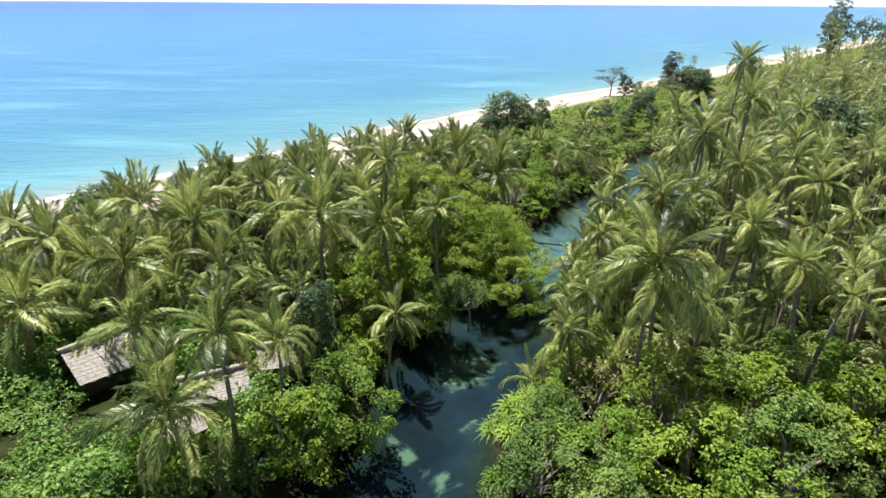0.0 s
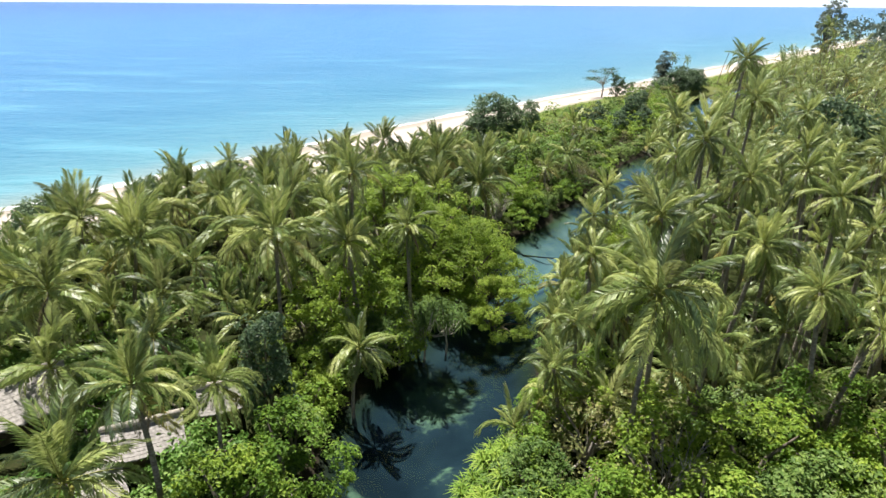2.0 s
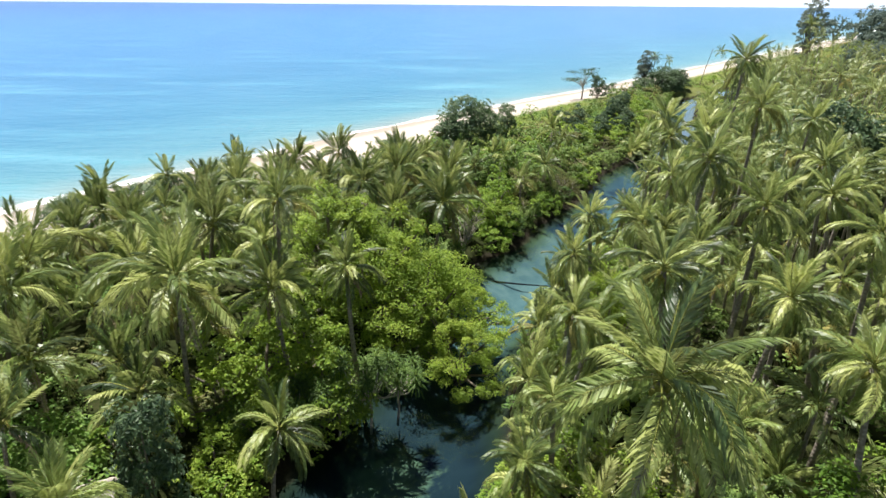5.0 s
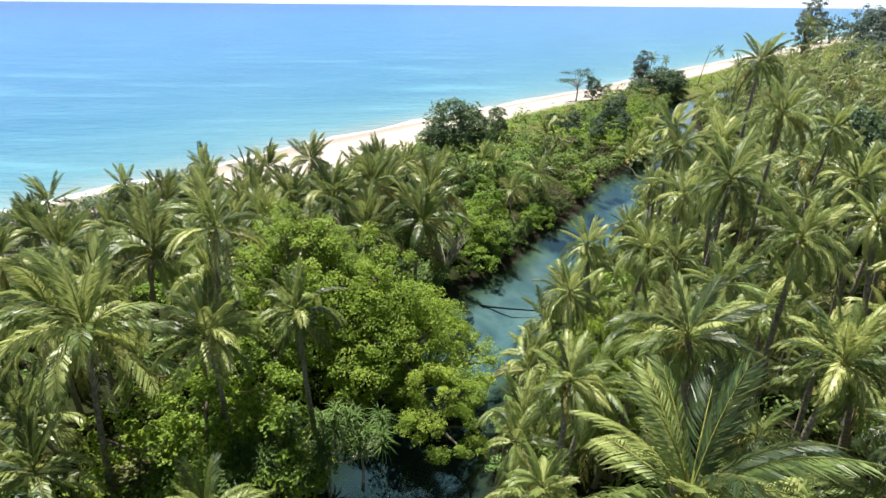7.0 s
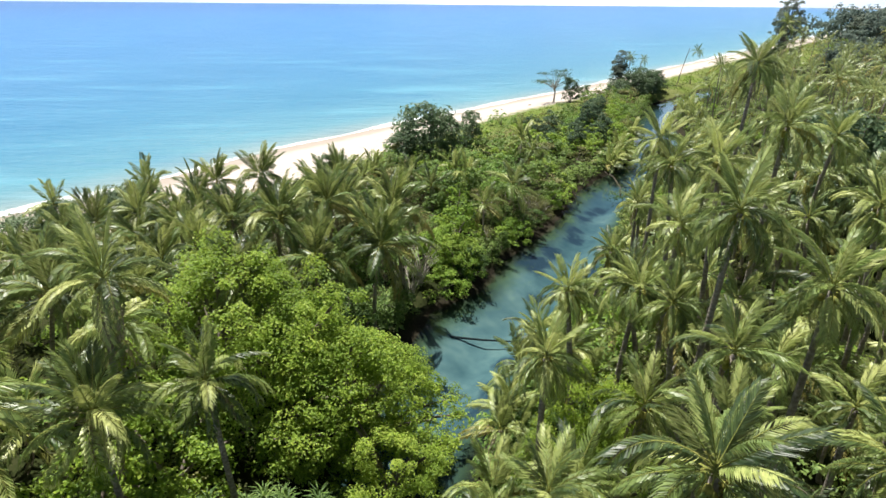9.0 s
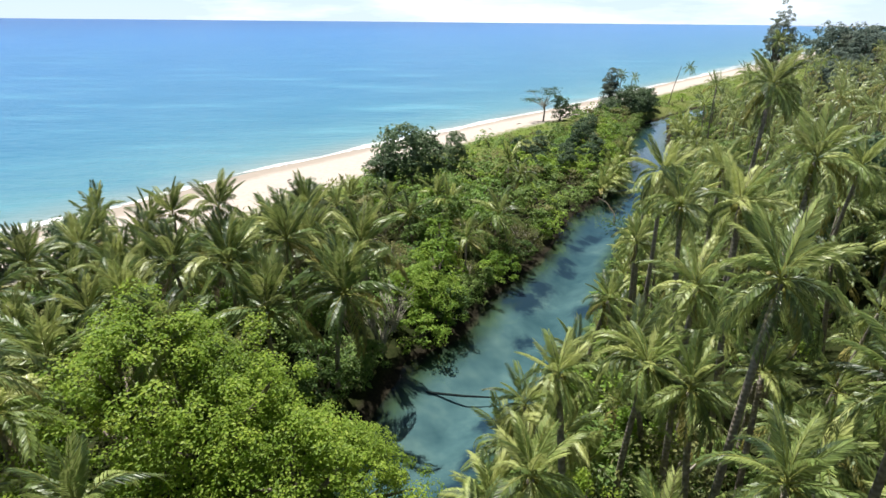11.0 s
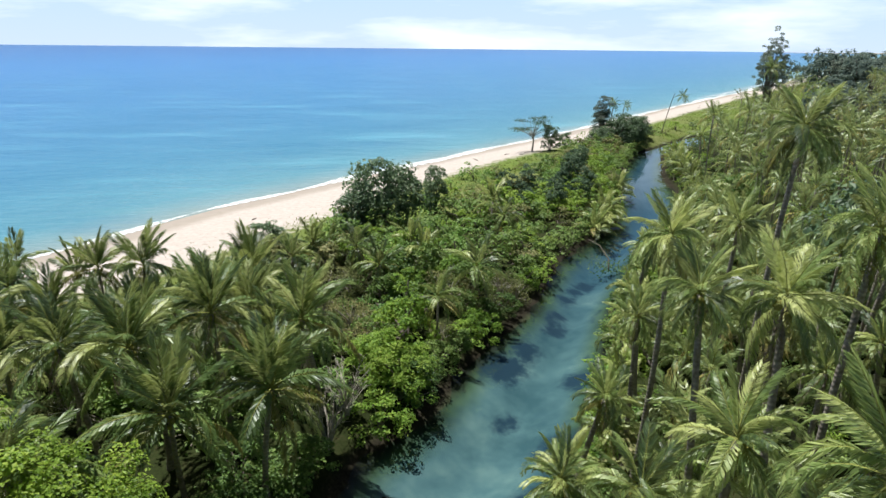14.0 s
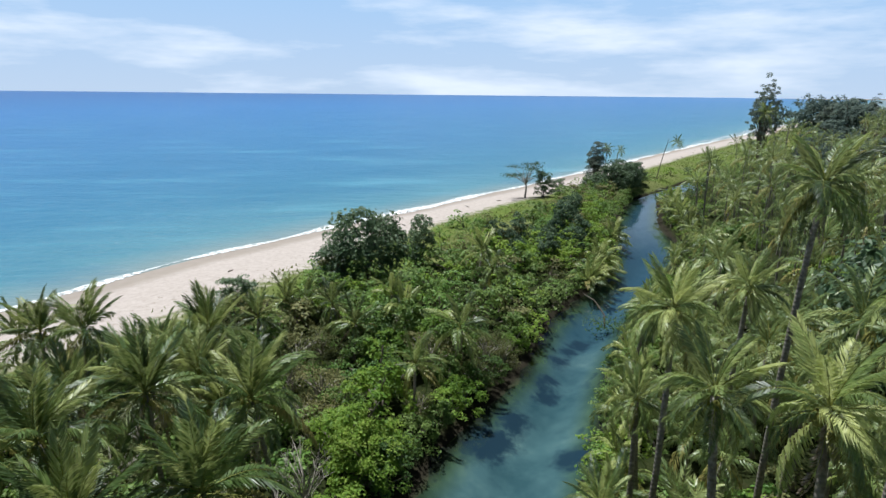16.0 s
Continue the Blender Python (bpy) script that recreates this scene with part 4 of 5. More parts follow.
for k, (bx, by, bt) in enumerate([(7.4, 35.6, 2.6), (9.8, 38.2, 3.2), (11.2, 41.0, 3.6), (11.6, 43.6, 2.8), (11.5, 46.2, 3.4), (12.4, 49.4, 2.6), (13.2, 52.4, 3.6), (14.2, 55.2, 2.8), (15.6, 58.8, 3.2)]):
    near_palm(bx, by, bt, 6500 + k, size=plan_rnd.uniform(0.42, 0.54), fronds=15, lean=Vector((-0.5, 0.2, 0)), dry=0.3, label="low young coconut palm with yellowing fronds at the water")

# ---- trees and bushes of the banks ----
grow("mangrove", 5.4, 55.4, 0.84, 1.04, 1)
grow("mangrove", 2.2, 57.6, 0.84, 1.08, 5)
grow("mangrove", 7.6, 57.4, 0.58, 1.1, 6)
grow("mangrove", -1.2, 58.6, 1.0, 0.95, 2)
grow("mangrove", 7.7, 52.0, 0.56, 0.95, 3)
grow("mangrove", 16.0, 47.6, 0.46, 1.85, 4, label="bright green broadleaf tree standing among the palms", variant=0)
for k, (bx, by, bs) in enumerate([(-4.6, 32.8, 1.4), (-7.0, 30.4, 1.2), (-10.0, 27.0, 0.9), (-12.4, 27.2, 1.0), (-4.2, 48.2, 1.3), (-0.8, 47.0, 1.35), (-5.8, 46.4, 1.2), (-2.0, 50.6, 1.4), (-3.6, 43.8, 0.8), (-5.0, 41.0, 0.8), (13.6, 76.8, 0.95), (14.6, 78.8, 0.8), (12.2, 78.6, 0.9)]):
    grow("bank", bx, by, bs, 1.05, k, variant=1 if 4 <= k <= 9 else 0 if k > 9 else None)
for k, (bx, by, bs) in enumerate([(7.6, 31.0, 1.1), (6.6, 27.2, 1.2), (12.6, 38.0, 1.15), (13.8, 31.4, 1.45), (11.2, 34.4, 1.15), (18.2, 31.6, 1.4), (23.4, 33.6, 1.5), (24.8, 30.4, 1.4), (14.0, 27.2, 1.4), (19.6, 27.8, 1.5), (10.0, 28.6, 1.1), (20.4, 57.4, 1.5), (18.4, 54.8, 1.4), (21.6, 54.3, 1.5), (19.2, 35.8, 1.0), (28.2, 27.4, 1.5), (9.0, 24.6, 1.2), (16.2, 23.6, 1.3), (7.4, 33.6, 0.9), (8.9, 36.6, 0.9), (10.6, 39.6, 0.8)]):
    grow("scrub" if k % 9 == 4 else "bank", bx, by, bs, 1.0, 20 + k)
# added dark bushes that stand in for the black shade under these palms
for k, (bx, by, bs) in enumerate([(4.2, 64.8, 0.7), (6.0, 66.4, 0.7), (2.6, 63.2, 0.75), (7.6, 68.4, 0.6), (5.2, 68.6, 0.7), (8.6, 70.6, 0.6)]):
    grow("dark", bx, by, bs, 0.9, 860 + k, label="dark green bush added to darken the shade under the palms")
# creeper and low growth round the huts
for k in range(110):
    x, y = plan_rnd.uniform(-36, -9), plan_rnd.uniform(15, 44)
    if riv_at(x, y) > -2.5 or not clear_of_huts(x, y, 2.7):
        continue
    grow("vine", x, y, plan_rnd.uniform(0.8, 1.4), plan_rnd.uniform(0.7, 1.3), k)
for k in range(44):                                       # the open slope before the huts
    x, y = plan_rnd.uniform(-30, -13), plan_rnd.uniform(24, 37)
    if clear_of_huts(x, y, 2.6):
        grow("vine", x, y, plan_rnd.uniform(0.6, 0.95), plan_rnd.uniform(0.7, 1.1), 900 + k)
# edge of the bank under the palms
edge_row = []
for k in range(48):
    t = k / 47
    y = 40 + 140 * t
    xr = float(np.interp(y, [p[1] for p in BANK_R], [p[0] for p in BANK_R]))
    row = (plan_rnd.choice(["bright", "dark", "dark"]), xr + plan_rnd.uniform(1.2, 3.0), y, plan_rnd.uniform(0.45, 0.7), 0.9)
    if y < 100:
        grow(*row, 200 + k)
    else:
        edge_row.append(row)
for k in range(64):
    y = 29 + 150 * k / 63
    xl = float(np.interp(y, [p[1] for p in BANK_L], [p[0] for p in BANK_L]))
    x = xl - plan_rnd.uniform(0.9, 2.0)
    if 50 < y < 58 or 60 < y < 72:
        continue
    kind, sz, tl = plan_rnd.choice(["dark", "dark", "bright", "scrub"]), plan_rnd.uniform(0.5, 0.8), plan_rnd.uniform(0.8, 1.1)
    if y < 96:
        grow(kind, x, y, sz, tl, 260 + k)
    else:
        edge_row.append((kind, x, y, sz, tl))
for k in range(40):                                       # creeper that hangs down to the water
    y = 46 + 70 * k / 39
    xr = float(np.interp(y, [p[1] for p in BANK_R], [p[0] for p in BANK_R]))
    edge_row.append((plan_rnd.choice(["vine", "vine", "bright", "dark"]), xr + plan_rnd.uniform(0.5, 1.6), y, plan_rnd.uniform(0.4, 0.6), plan_rnd.uniform(0.5, 0.8)))
# thicket of the spit between river and beach
spit = []
for k in range(1300):
    y = 76 + 102 * plan_rnd.random()
    xl = float(np.interp(y, [p[1] for p in BANK_L], [p[0] for p in BANK_L]))
    x = xl - 0.3 - plan_rnd.random() * 30
    of, rv = off_at(x, y), riv_at(x, y)
    if rv > -1.8 or of > -21:
        continue
    lim = 11 if y > 128 else 16 if y > 114 else 30
    if -rv > lim and plan_rnd.random() < 0.93:
        continue
    if math.hypot(x - 28, y - 134) < 7 or math.hypot(x - 36, y - 146) < 6:
        continue
    if any((x - a) ** 2 + (y - b) ** 2 < 1.8 ** 2 for a, b, _ in spit):
        continue
    spit.append((x, y, rv))
spit.sort(key=lambda p: p[1])
joined_bushes = []


def stuffed(kind, x, y, size, tall):
    """A plant that is too far or too hidden to pick out, for the joined thicket."""
    ob = plan_rnd.choice(LIGHT[kind])
    m = pose(x, y, max(ground_z(x, y), -0.3), rz=plan_rnd.uniform(0, 360)) @ Matrix.Diagonal((size, size, size * tall, 1))
    joined_bushes.extend((c.data, m) for c in ob.children)


for row in edge_row:
    stuffed(*row)
for k, (x, y, rv) in enumerate(spit):
    patch = math.sin(x * 0.21 + 1.0) + math.sin(y * 0.16)
    if y < 112:
        kind = plan_rnd.choice(["scrub", "scrub", "scrub", "dark", "vine"] if patch > 0.1 else ["scrub", "dark", "bright", "dark", "vine"])
    else:
        kind = plan_rnd.choice(["bright", "vine", "bright", "dark", "scrub"] if rv > -7 else ["scrub", "dark", "vine", "bright"])
    sz, tl = plan_rnd.uniform(0.55, 1.1) * (0.7 if rv > -3.5 else 1), plan_rnd.uniform(0.65, 1.15)
    if k < 70:
        grow(kind, x, y, sz, tl, 700 + k)
    else:
        stuffed(kind, x, y, sz, tl)
for k, (bx, by, bs) in enumerate([(31.5, 127.5, 0.9), (35.0, 128.6, 1.0), (39.5, 129.0, 0.95), (43.5, 136.0, 1.1), (36.8, 121.0, 0.95), (46.4, 141.5, 1.05), (41.2, 124.4, 0.85), (48.6, 147.5, 1.0), (33.0, 121.5, 0.8), (44.6, 131.0, 0.9)]):
    grow("blue", bx, by, bs, 1.08, 800 + k)
for k in range(90):                                       # low scrub between the beach and the thicket
    p, w = shore_at(455 + 105 * k / 89)
    d = plan_rnd.uniform(22.5, 36)
    x, y = p.x - w.x * d, p.y - w.y * d
    if riv_at(x, y) < -3:
        stuffed(plan_rnd.choice(["scrub", "scrub", "vine", "dark"]), x, y, plan_rnd.uniform(0.4, 0.75), plan_rnd.uniform(0.6, 1.0))
# trunkless palms whose long fronds lean over the water
for k, (bx, by) in enumerate([(41.0, 116.0), (42.6, 118.6), (43.8, 121.2), (39.8, 113.4), (52.0, 137.0), (50.2, 133.6), (66.4, 140.6), (67.2, 143.4), (68.0, 146.2), (68.8, 149.2), (70.8, 155.2), (73.4, 160.6), (76.0, 165.8)]):
    near_palm(bx, by, 1.0, 6800 + k, size=plan_rnd.uniform(0.62, 0.8), fronds=17, fine=False, dry=0.3, low=8, lean=Vector((-0.2, 0.1, 0)), label="trunkless palm with long arching fronds at the water")
for k, (bx, by, bs) in enumerate([(56.0, 113.4, 1.5), (58.6, 117.0, 1.35), (54.0, 109.8, 1.1), (61.5, 121.5, 1.2)]):
    grow("dark", bx, by, bs, 1.1, 830 + k, label="large dark green bush on the river bank")
for k, (bx, by, bt) in enumerate([(6.2, 101.0, 4.0), (10.5, 99.0, 4.2), (16.0, 102.0, 4.0), (-18.0, 94.5, 5.2), (7.6, 104.0, 3.0), (12.6, 95.0, 3.8)]):
    near_palm(bx, by, bt, 6850 + k, size=plan_rnd.uniform(0.55, 0.7), fronds=17, fine=False, deep=True, label="young coconut palm behind the beach sand")
# young palms in the thicket
for k in range(5):
    y = 84 + 30 * (k / 4) ** 1.2
    xl = float(np.interp(y, [p[1] for p in BANK_L], [p[0] for p in BANK_L]))
    near_palm(xl - plan_rnd.uniform(3, 15), y, plan_rnd.uniform(3.4, 5.4), 6700 + k, size=plan_rnd.uniform(0.5, 0.66), fronds=14, fine=False, dry=0.15, label="young coconut palm in the thicket behind the beach")
# undergrowth in the shade of the palms, thickest by the banks
for k in range(260):
    y = plan_rnd.uniform(34, 100)
    if k % 3 == 0:
        x = float(np.interp(y, [p[1] for p in BANK_R], [p[0] for p in BANK_R])) + plan_rnd.uniform(1.5, 26)
    else:
        x = float(np.interp(y, [p[1] for p in BANK_L], [p[0] for p in BANK_L])) - plan_rnd.uniform(1.2, 40)
    rv, of = riv_at(x, y), off_at(x, y)
    if rv > -1.2 or of > -20 or not clear_of_huts(x, y, 3.6) or (k % 3 and y > 82):
        continue
    # only dark leaves here, added to deepen the shade below the crowns
    deep_shade = math.hypot(x - 5, y - 69) < 7
    stuffed("dark" if deep_shade else plan_rnd.choice(["dark", "dark", "bright", "vine", "scrub"]), x, y, plan_rnd.uniform(0.5, 0.85), plan_rnd.uniform(0.6, 1.0))
for k in range(130):                                      # green growth between the palms of the far grove
    y = plan_rnd.uniform(84, 215)
    x = float(np.interp(y, [p[1] for p in BANK_R], [p[0] for p in BANK_R])) + 2.5 + 44 * plan_rnd.random() ** 1.6
    if off_at(x, y) < -34:
        stuffed(plan_rnd.choice(["dark", "dark", "dark", "bright"]), x, y, plan_rnd.uniform(0.5, 0.85), plan_rnd.uniform(0.8, 1.2))
# scrub on the grass behind the beach and along the far coast
for k in range(90):
    t = plan_rnd.random()
    p, w = shore_at(430 + 520 * t)
    d = plan_rnd.uniform(20, 44)
    x, y = p.x - w.x * d, p.y - w.y * d
    if riv_at(x, y) > -2 or (d < 27 and plan_rnd.random() < 0.6):
        continue
    stuffed(plan_rnd.choice(["dark", "bright", "blue", "vine"]), x, y, plan_rnd.uniform(0.4, 0.8) * (1.5 if t > 0.62 else 1), plan_rnd.uniform(0.6, 1.0))

# trees behind the beach
grow("shore", 13.4, 116.4, 1.06, 1.02, 1)
grow("shore", 10.2, 114.6, 0.66, 0.9, 2)
grow("column", 20.4, 121.2, 1.0, 1.0, 3)
grow("shore", -19.6, 92.5, 0.62, 0.8, 4)
grow("shore", -24.0, 88.0, 0.6, 0.8, 5)
grow("column", 0.9, 104.6, 1.0, 0.62, 6)
grow("shore", -31.5, 79.0, 0.55, 0.85, 7)
grow("shore", -17.8, 91.4, 0.6, 0.75, 10)
grow("shore", -26.2, 84.6, 0.55, 0.75, 11)
for k, (bx, by, bt) in enumerate([(-23.6, 86.4, 5.0), (-15.4, 88.2, 5.2), (-12.2, 92.0, 4.6), (-28.0, 80.0, 5.2)]):
    near_palm(bx, by, bt, 6900 + k, size=plan_rnd.uniform(0.55, 0.68), fronds=17, fine=False, low=-40, deep=True, label="coconut palm at the edge of the beach sand")
grow("shore", -36.5, 66.5, 0.7, 0.9, 8)
grow("column", -6.6, 37.8, 0.8, 1.45, 9, label="slim dark tree wrapped in creeper beside the huts")
# far end of the river
grow("casuarina", 65.0, 182.0, 1.15, 0.72, 1)
far_palm(67.5, 182.0, 10.6, 1, 0.42)
far_palm(88.0, 199.0, 11.0, 2, 0.46, (4.4, -0.6))
far_palm(80.0, 207.0, 8.0, 3, 0.4, (1.0, 0))
for k, (bx, by, bs) in enumerate([(68, 178, 0.8), (71.5, 182, 0.9), (75, 187, 0.75), (63, 176, 0.6), (78, 191, 0.7)]):
    grow("shore", bx, by, bs, 0.95, 30 + k)
grow("column", 54.8, 176.0, 0.75, 0.75, 4)
grow("column", 50.6, 173.6, 0.95, 0.95, 5)
# far coast and headland
grow("tall", 146.8, 246.4, 1.0, 1.0, 2)
for k, (bx, by, bs) in enumerate([(143, 240, 0.9), (150, 250, 0.8)]):
    far_palm(bx, by, 17.0, 40 + k, 1.0)
head_rnd = random.Random(77)
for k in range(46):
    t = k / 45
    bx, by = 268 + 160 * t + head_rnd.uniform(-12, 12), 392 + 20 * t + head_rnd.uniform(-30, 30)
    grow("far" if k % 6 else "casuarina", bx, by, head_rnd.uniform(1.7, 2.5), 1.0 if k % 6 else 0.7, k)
for k in range(26):
    bx = head_rnd.uniform(50, 220)
    by = head_rnd.uniform(75, 260)
    if east_of_river(bx, by) > 18 and off_at(bx, by) < -50:
        grow("shore" if by < 110 else "far", bx, by, head_rnd.uniform(1.0, 1.5), 1.15, 60 + k, label="dark broadleaf tree rising among the palms")
for obs in LIGHT.values():
    for ob in obs:
        for c in list(ob.children):
            bpy.data.objects.remove(c)
        bpy.data.objects.remove(ob)
for kind in fresh:                                        # stock that was not planted
    for ob in fresh[kind]:
        for c in list(ob.children):
            bpy.data.objects.remove(c)
        bpy.data.objects.remove(ob)
bake("thicket", joined_bushes, "tangled green and brown undergrowth on the banks", "undergrowth")


# ---- the flat-crowned tree by the beach ----
def umbrella_tree(x, y, h, wide):
    rng, rnd = np.random.default_rng(8), random.Random(8)
    root = new("umbrella_tree")
    root.location = (x, y, ground_z(x, y))
    bits, pos, out = [tube([(0, 0, -0.3), (0.2, 0, h * 0.3), (0.1, 0.1, h * 0.5)], [0.22, 0.17, 0.14], 6)], [], []
    for k in range(15):
        a, r = k * 2.4, wide * rnd.uniform(0.3, 1.05)
        tip = Vector((r * math.cos(a), r * math.sin(a) * 0.8, h * rnd.uniform(0.55, 1.0)))
        bits.append(tube([(0.1, 0.1, h * rnd.uniform(0.35, 0.5)), tip * 0.5 + Vector((0, 0, h * 0.24)), tip], [0.10, 0.07, 0.03], 5))
        n = rnd.randint(24, 80)
        c = rng.normal(0, 1, (n, 3)) * np.array([0.75, 0.75, 0.2]) + np.array(tip)
        pos.append(c)
        out.append(np.tile([0, 0, 1.0], (n, 1)))
    v, f = leaves(np.concatenate(pos), np.concatenate(out), 0.42, 0.26, rng)
    tv, tf = joined(bits)
    part("trunk", mesh_of("trunk", tv, tf, PALE_TWIG, True), root)
    part("crown", mesh_of("crown", v.tolist(), f.tolist(), LEAF_BLUE), root)
    return tagged(root, "sparse ragged tree with pale limbs behind the beach", "tree")


umbrella_tree(46.9, 174.2, 7.4, 4.8)


def bare_shrub(x, y, h, seed):
    """A dead shrub: a stem and many bare twigs."""
    rnd = random.Random(seed)
    root = new("dead_shrub")
    root.location = (x, y, ground_z(x, y))
    bits = []
    for k in range(26):
        a, r, t = rnd.uniform(0, 6.3), rnd.uniform(0.2, 0.42) * h, rnd.uniform(0.55, 1.0) * h
        mid = Vector((0.35 * r * math.cos(a), 0.35 * r * math.sin(a), t * 0.55))
        tip = Vector((r * math.cos(a + 0.3), r * math.sin(a + 0.3), t))
        bits.append(tube([(0, 0, -0.2), mid, tip], [0.045, 0.03, 0.01], 4))
        for q in range(2):
            side = tip + Vector((rnd.uniform(-0.5, 0.5), rnd.uniform(-0.5, 0.5), rnd.uniform(-0.1, 0.5)))
            bits.append(tube([mid * 0.3 + tip * 0.7, side], [0.02, 0.008], 4))
    v, f = joined(bits)
    part("stem", mesh_of("stem", v, f, PALE_TWIG, True), root)
    return tagged(root, "bleached leafless dead shrub among green bushes", "dead shrub", "dead shrubs")


for k, (bx, by, bh) in enumerate([(13.4, 29.8, 4.6), (14.6, 31.0, 4.0), (9.4, 72.0, 3.6), (10.4, 74.6, 3.8), (6.2, 26.8, 3.4)]):
    bare_shrub(bx, by, bh, 20 + k)


def screw_pine(x, y, h, seed):
    """Bare branching stems, each with a rosette of long strap leaves."""
    rnd = random.Random(seed)
    root = new("screw_pine")
    root.location = (x, y, max(ground_z(x, y), -0.2))
    bits, verts, faces = [tube([(0, 0, -0.3), (0.1, 0, h * 0.25), (0, 0.1, h * 0.45)], [0.09, 0.075, 0.07], 6)], [], []
    big = h > 3.7
    for k in range(13 if big else 7):
        a, r = k * 0.9 + rnd.uniform(-0.3, 0.3), h * rnd.uniform(0.15, 0.42)
        tip = Vector((r * math.cos(a), r * math.sin(a), h * rnd.uniform(0.55, 1.0)))
        bits.append(tube([(0, 0.1, h * 0.42), tip * 0.55 + Vector((0, 0, h * 0.12)), tip], [0.06, 0.05, 0.045], 5))
        for q in range(40 if big else 30):
            az, rise = q * 2.39996, radians(80 - (130 if big else 95) * q / (40 if big else 30))
            d = Vector((math.cos(az) * math.cos(rise), math.sin(az) * math.cos(rise), math.sin(rise)))
            side = Vector((-math.sin(az), math.cos(az), 0)) * (0.028 if big else 0.04)
            l = rnd.uniform(0.75, 1.15)
            mid = tip + d * l * 0.55
            end = mid + (d + Vector((0, 0, -0.9))).normalized() * l * 0.5
            n = len(verts)
            verts += [tip - side, tip + side, mid + side, mid - side, end]
            faces += [(n, n + 1, n + 2, n + 3), (n + 3, n + 2, n + 4)]
    v, f = joined(bits)
    part("stem", mesh_of("stem", v, f, PALE_TWIG, True), root)
    part("crown", mesh_of("crown", verts, faces, LEAF_DARK if big else LEAF_BRIGHT), root)
    return tagged(root, "screw pine with pale stems and strap-leaf rosettes on the bank", "screw pine", "screw pines")


for k, (bx, by, bh) in enumerate([(5.2, 30.9, 3.2), (6.4, 29.0, 3.6), (6.2, 33.2, 2.6), (5.2, 27.4, 2.8), (0.4, 46.0, 4.6), (2.2, 46.8, 5.2), (3.8, 47.6, 4.4), (-1.6, 45.4, 3.8)]):
    screw_pine(bx, by, bh, 60 + k)


# ---- thatched huts ----
def hut(x, y, turn, length, half, ridge, eave, seed, label):
    """A low open hut: posts, beams, plank wall and a roof of thatch laid in courses."""
    rnd = random.Random(seed)
    root = new("thatched_hut")
    root.location, root.rotation_euler = (x, y, ground_z(x, y)), (0, 0, radians(turn))
    for sx in (-1, 1):
        for sy in (-1, 1):
            v, f = tube([(sx * length * 0.42, sy * half * 0.72, -0.3), (sx * length * 0.42, sy * half * 0.72, eave + 0.15)], [0.08, 0.07], 7)
            part("post", mesh_of("post", v, f, HUT_WOOD, True), root)
    v, f = tube([(-length / 2, 0, ridge - 0.12), (length / 2, 0, ridge - 0.12)], [0.07, 0.07], 6)
    part("ridge_beam", mesh_of("ridge_beam", v, f, HUT_WOOD, True), root)
    for sy in (-1, 1):
        bmw = bmesh.new()
        bmesh.ops.create_cube(bmw, size=1.0)
        bmesh.ops.scale(bmw, vec=(length * 0.82, 0.06, eave - 0.1), verts=bmw.verts)
        bmesh.ops.translate(bmw, vec=(0, sy * half * 0.68, (eave - 0.1) / 2), verts=bmw.verts)
        me = bpy.data.meshes.new("wall_panel")
        bmw.to_mesh(me)
        bmw.free()
        me.materials.append(HUT_WOOD)
        part("wall_panel", me, root, "dark plank wall")
        courses = 9
        for c in range(courses):
            a, b = c / courses, (c + 1.35) / courses
            b = min(b, 1.06)
            verts, faces, n = [], [], 34
            for i in range(n + 1):
                px = -length / 2 + length * i / n
                for s, lift in ((a, 0.035), (b, 0.045 + rnd.uniform(0, 0.02)), (b + rnd.uniform(-0.03, 0.03), 0.0), (a, 0.0)):
                    yy = sy * (0.04 + half * s)
                    zz = ridge - (ridge - eave) * s + lift - 0.10 * (1 - (2 * i / n - 1) ** 2)
                    verts.append((px + rnd.uniform(-0.02, 0.02), yy, zz))
            for i in range(n):
                k = 4 * i
                for q in range(4):
                    r = (q + 1) % 4
                    faces.append((k + q, k + r, k + 4 + r, k + 4 + q))
            faces += [(0, 1, 2, 3), (4 * n, 4 * n + 1, 4 * n + 2, 4 * n + 3)]
            part("thatch_course", mesh_of("thatch_course", verts, faces, THATCH), root)
    v, f = tube([(-length / 2 - 0.1 + (length + 0.2) * i / 12, rnd.uniform(-0.04, 0.04), ridge + 0.08 + rnd.uniform(-0.03, 0.03)) for i in range(13)], [0.17] * 13, 7)
    part("ridge_cap", mesh_of("ridge_cap", v, f, PALE_TWIG, True), root, "pale bundled ridge cap")
    return tagged(root, label, "hut", "thatched huts")


hut(-21.0, 38.0, 50, 4.9, 2.3, 2.9, 1.5, 1, "weathered grey thatched hut among creepers")
hut(-12.4, 34.6, 25, 3.9, 1.6, 2.6, 1.7, 2, "small thatched hut half hidden under palms")
hut(-13.1, 30.8, 35, 2.5, 1.25, 2.2, 1.5, 3, "low thatched shelter beside the hut")
hut(-9.3, 37.4, 20, 2.3, 1.3, 2.7, 1.8, 4, "small pale thatched roof near the river")


# ---- in and on the water ----
def timber(name, points, radii, label, mat, category="log"):
    v, f = tube(points, radii, 7)
    return tagged(new(name, mesh_of(name, v, f, mat, True)), label, category)


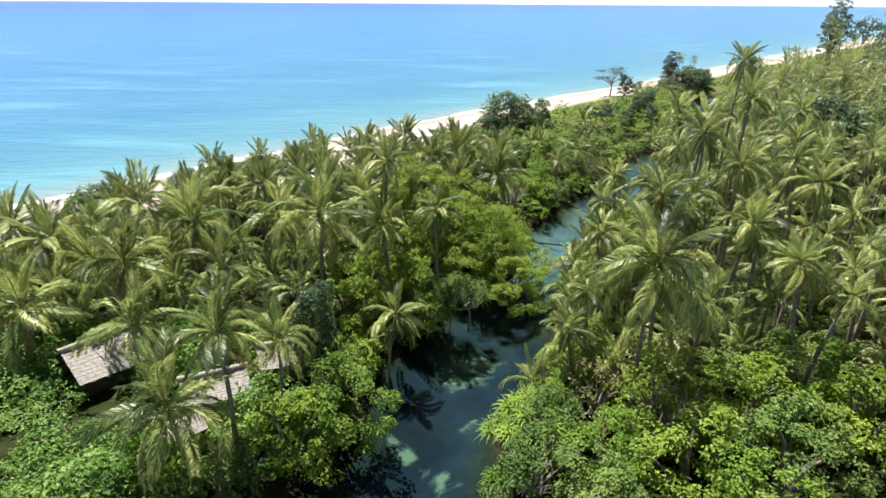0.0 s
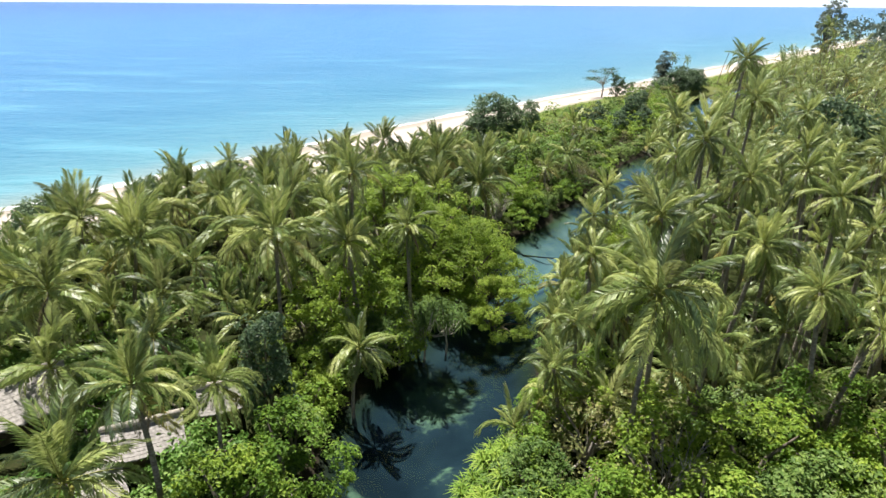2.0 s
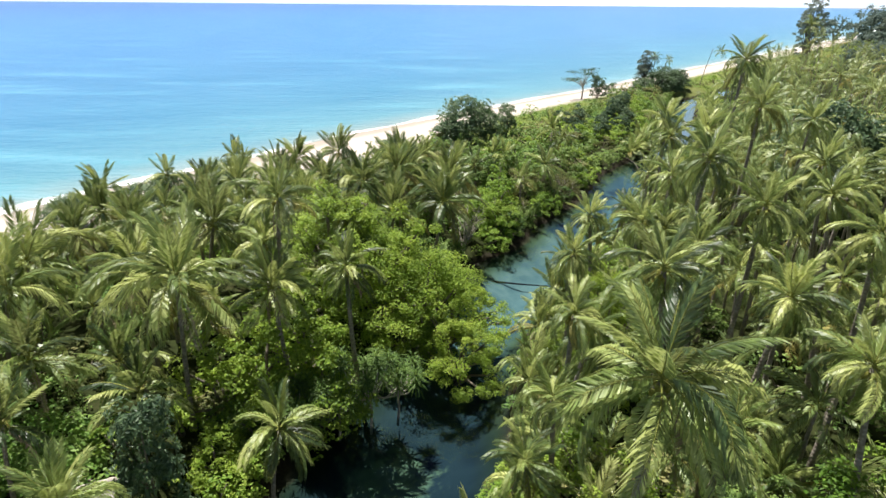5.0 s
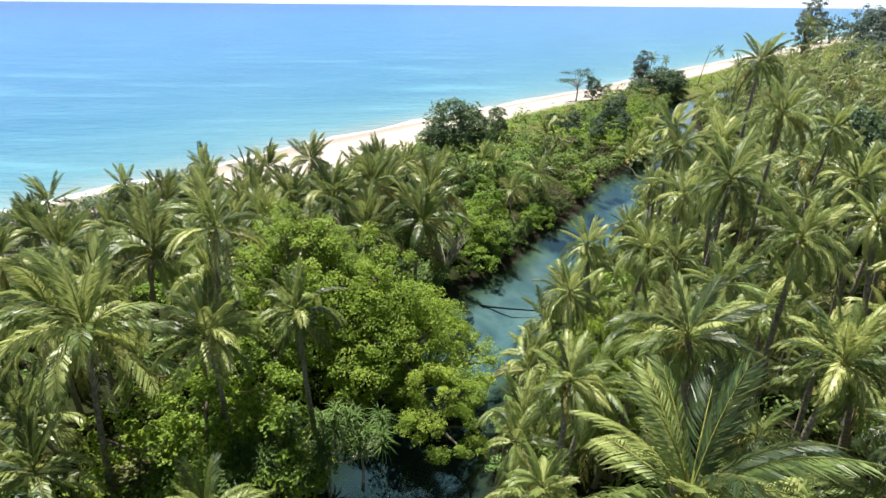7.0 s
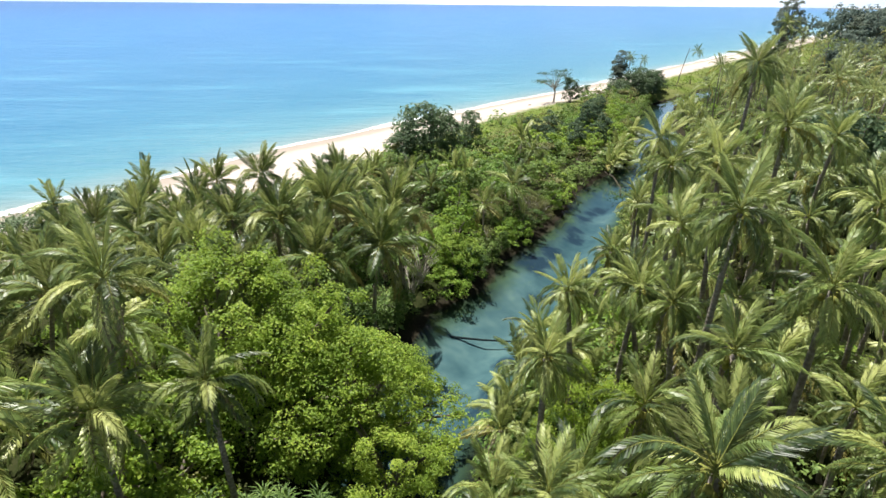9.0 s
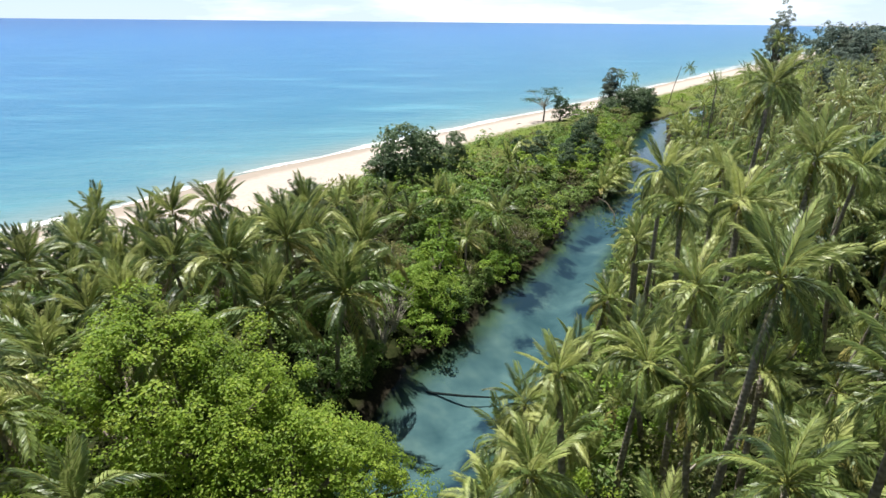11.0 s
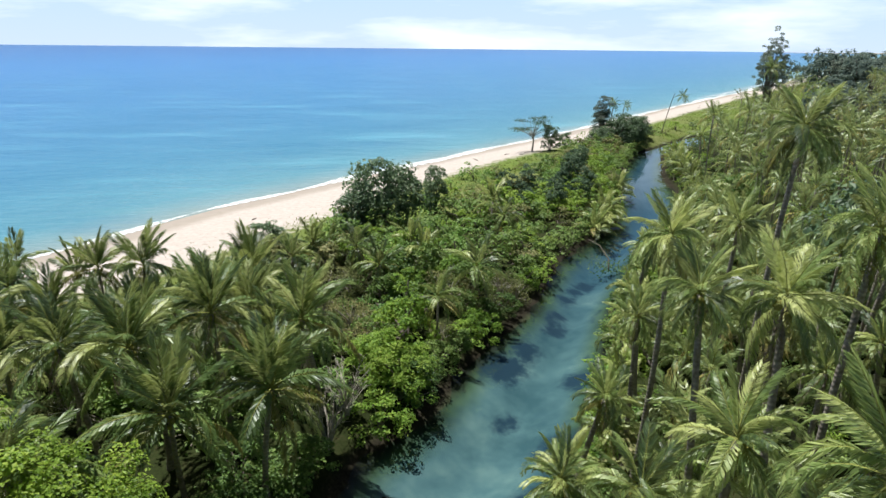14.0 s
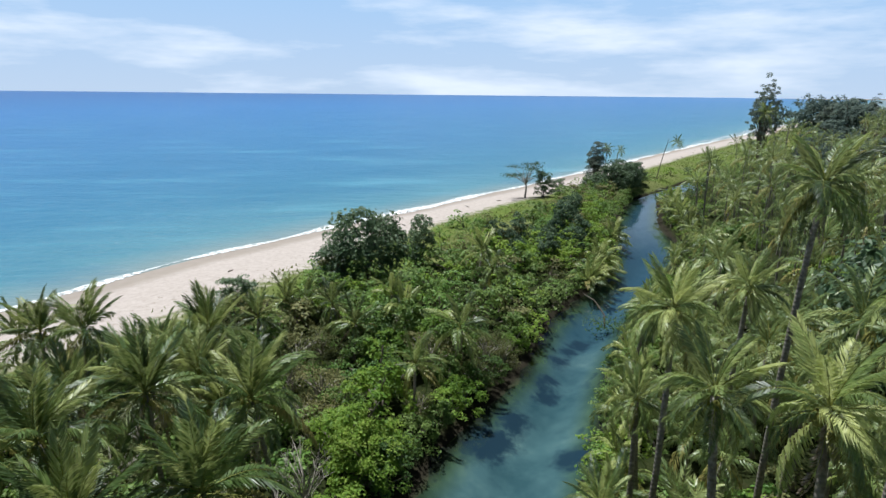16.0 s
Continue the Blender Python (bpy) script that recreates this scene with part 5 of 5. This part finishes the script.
timber("sunken_log", [(9.0, 70.5, -0.5), (12, 70.1, -1.15), (15, 69.4, -1.2), (18.3, 69.0, -1.3)], [0.12, 0.11, 0.08, 0.05], "thin dark log lying across the river", SUNK_WOOD)
snag = new("fallen_branch")
snag.location = (37.7, 102.6, -0.3)
v, f = tube([(0, 0, 0), (0.1, 0.6, 1.2), (-0.5, 2.0, 2.3), (-1.4, 3.2, 2.7)], [0.10, 0.08, 0.05, 0.02], 6)
part("stem", mesh_of("stem", v, f, WOOD_BARK, True), snag)
rng_s = np.random.default_rng(4)
pos_s = rng_s.normal(0, 1, (220, 3)) * np.array([1.1, 0.9, 0.35]) + np.array([0, 0, 0.5])
v, f = leaves(pos_s, pos_s, 0.34, 0.14, rng_s)
tagged(part("leaf_clump", mesh_of("leaf_clump", v.tolist(), f.tolist(), LEAF_DARK), snag), kind="stuff")
tagged(snag, "fallen branch sticking out of the river", "branch")


# driftwood on the beach
for k in range(22):
    t = 330 + 330 * plan_rnd.random()
    p, w = shore_at(t)
    d = plan_rnd.uniform(9, 17)
    x, y, a, ln = p.x - w.x * d, p.y - w.y * d, plan_rnd.uniform(0, 3.1), plan_rnd.uniform(0.6, 2.2)
    z = ground_z(x, y) + 0.06
    timber("driftwood", [(x, y, z), (x + ln * 0.5 * math.cos(a), y + ln * 0.5 * math.sin(a) + 0.1, z + 0.05), (x + ln * math.cos(a), y + ln * math.sin(a), z)], [0.09, 0.08, 0.04], "bleached driftwood lying on the beach sand", PALE_TWIG if k % 2 else WOOD_BARK, "driftwood")["group"] = "driftwood"

# grass behind the beach
rng_g = np.random.default_rng(12)
tuft_v, tuft_f, n_t = [], [], 0
for k in range(26000):
    t = rng_g.uniform(380, 960)
    p, w = shore_at(t)
    d = rng_g.uniform(17.5, 46)
    x, y = p.x - w.x * d, p.y - w.y * d
    tuft_v.append((x, y))
tuft = np.array(tuft_v)
ok = (in_river(tuft[:, 0], tuft[:, 1]) < -1.0)
tuft = tuft[ok]
tz = height(tuft[:, 0], tuft[:, 1])
base_g = np.stack([tuft[:, 0], tuft[:, 1], tz], 1)
n_t = len(base_g)
ang = rng_g.uniform(0, 2 * np.pi, n_t)
side = np.stack([np.cos(ang), np.sin(ang), 0 * ang], 1) * rng_g.uniform(0.06, 0.18, n_t)[:, None]
tipv = base_g + np.stack([rng_g.normal(0, 0.16, n_t), rng_g.normal(0, 0.16, n_t), rng_g.uniform(0.15, 0.45, n_t)], 1)
gv = np.stack([base_g - side, base_g + side, tipv], 1).reshape(-1, 3)
grass = new("grass", mesh_of("grass", gv.tolist(), np.arange(3 * n_t).reshape(-1, 3).tolist(), GRASS))
tagged(grass, "bright green coarse grass behind the beach", "grass", kind="stuff")
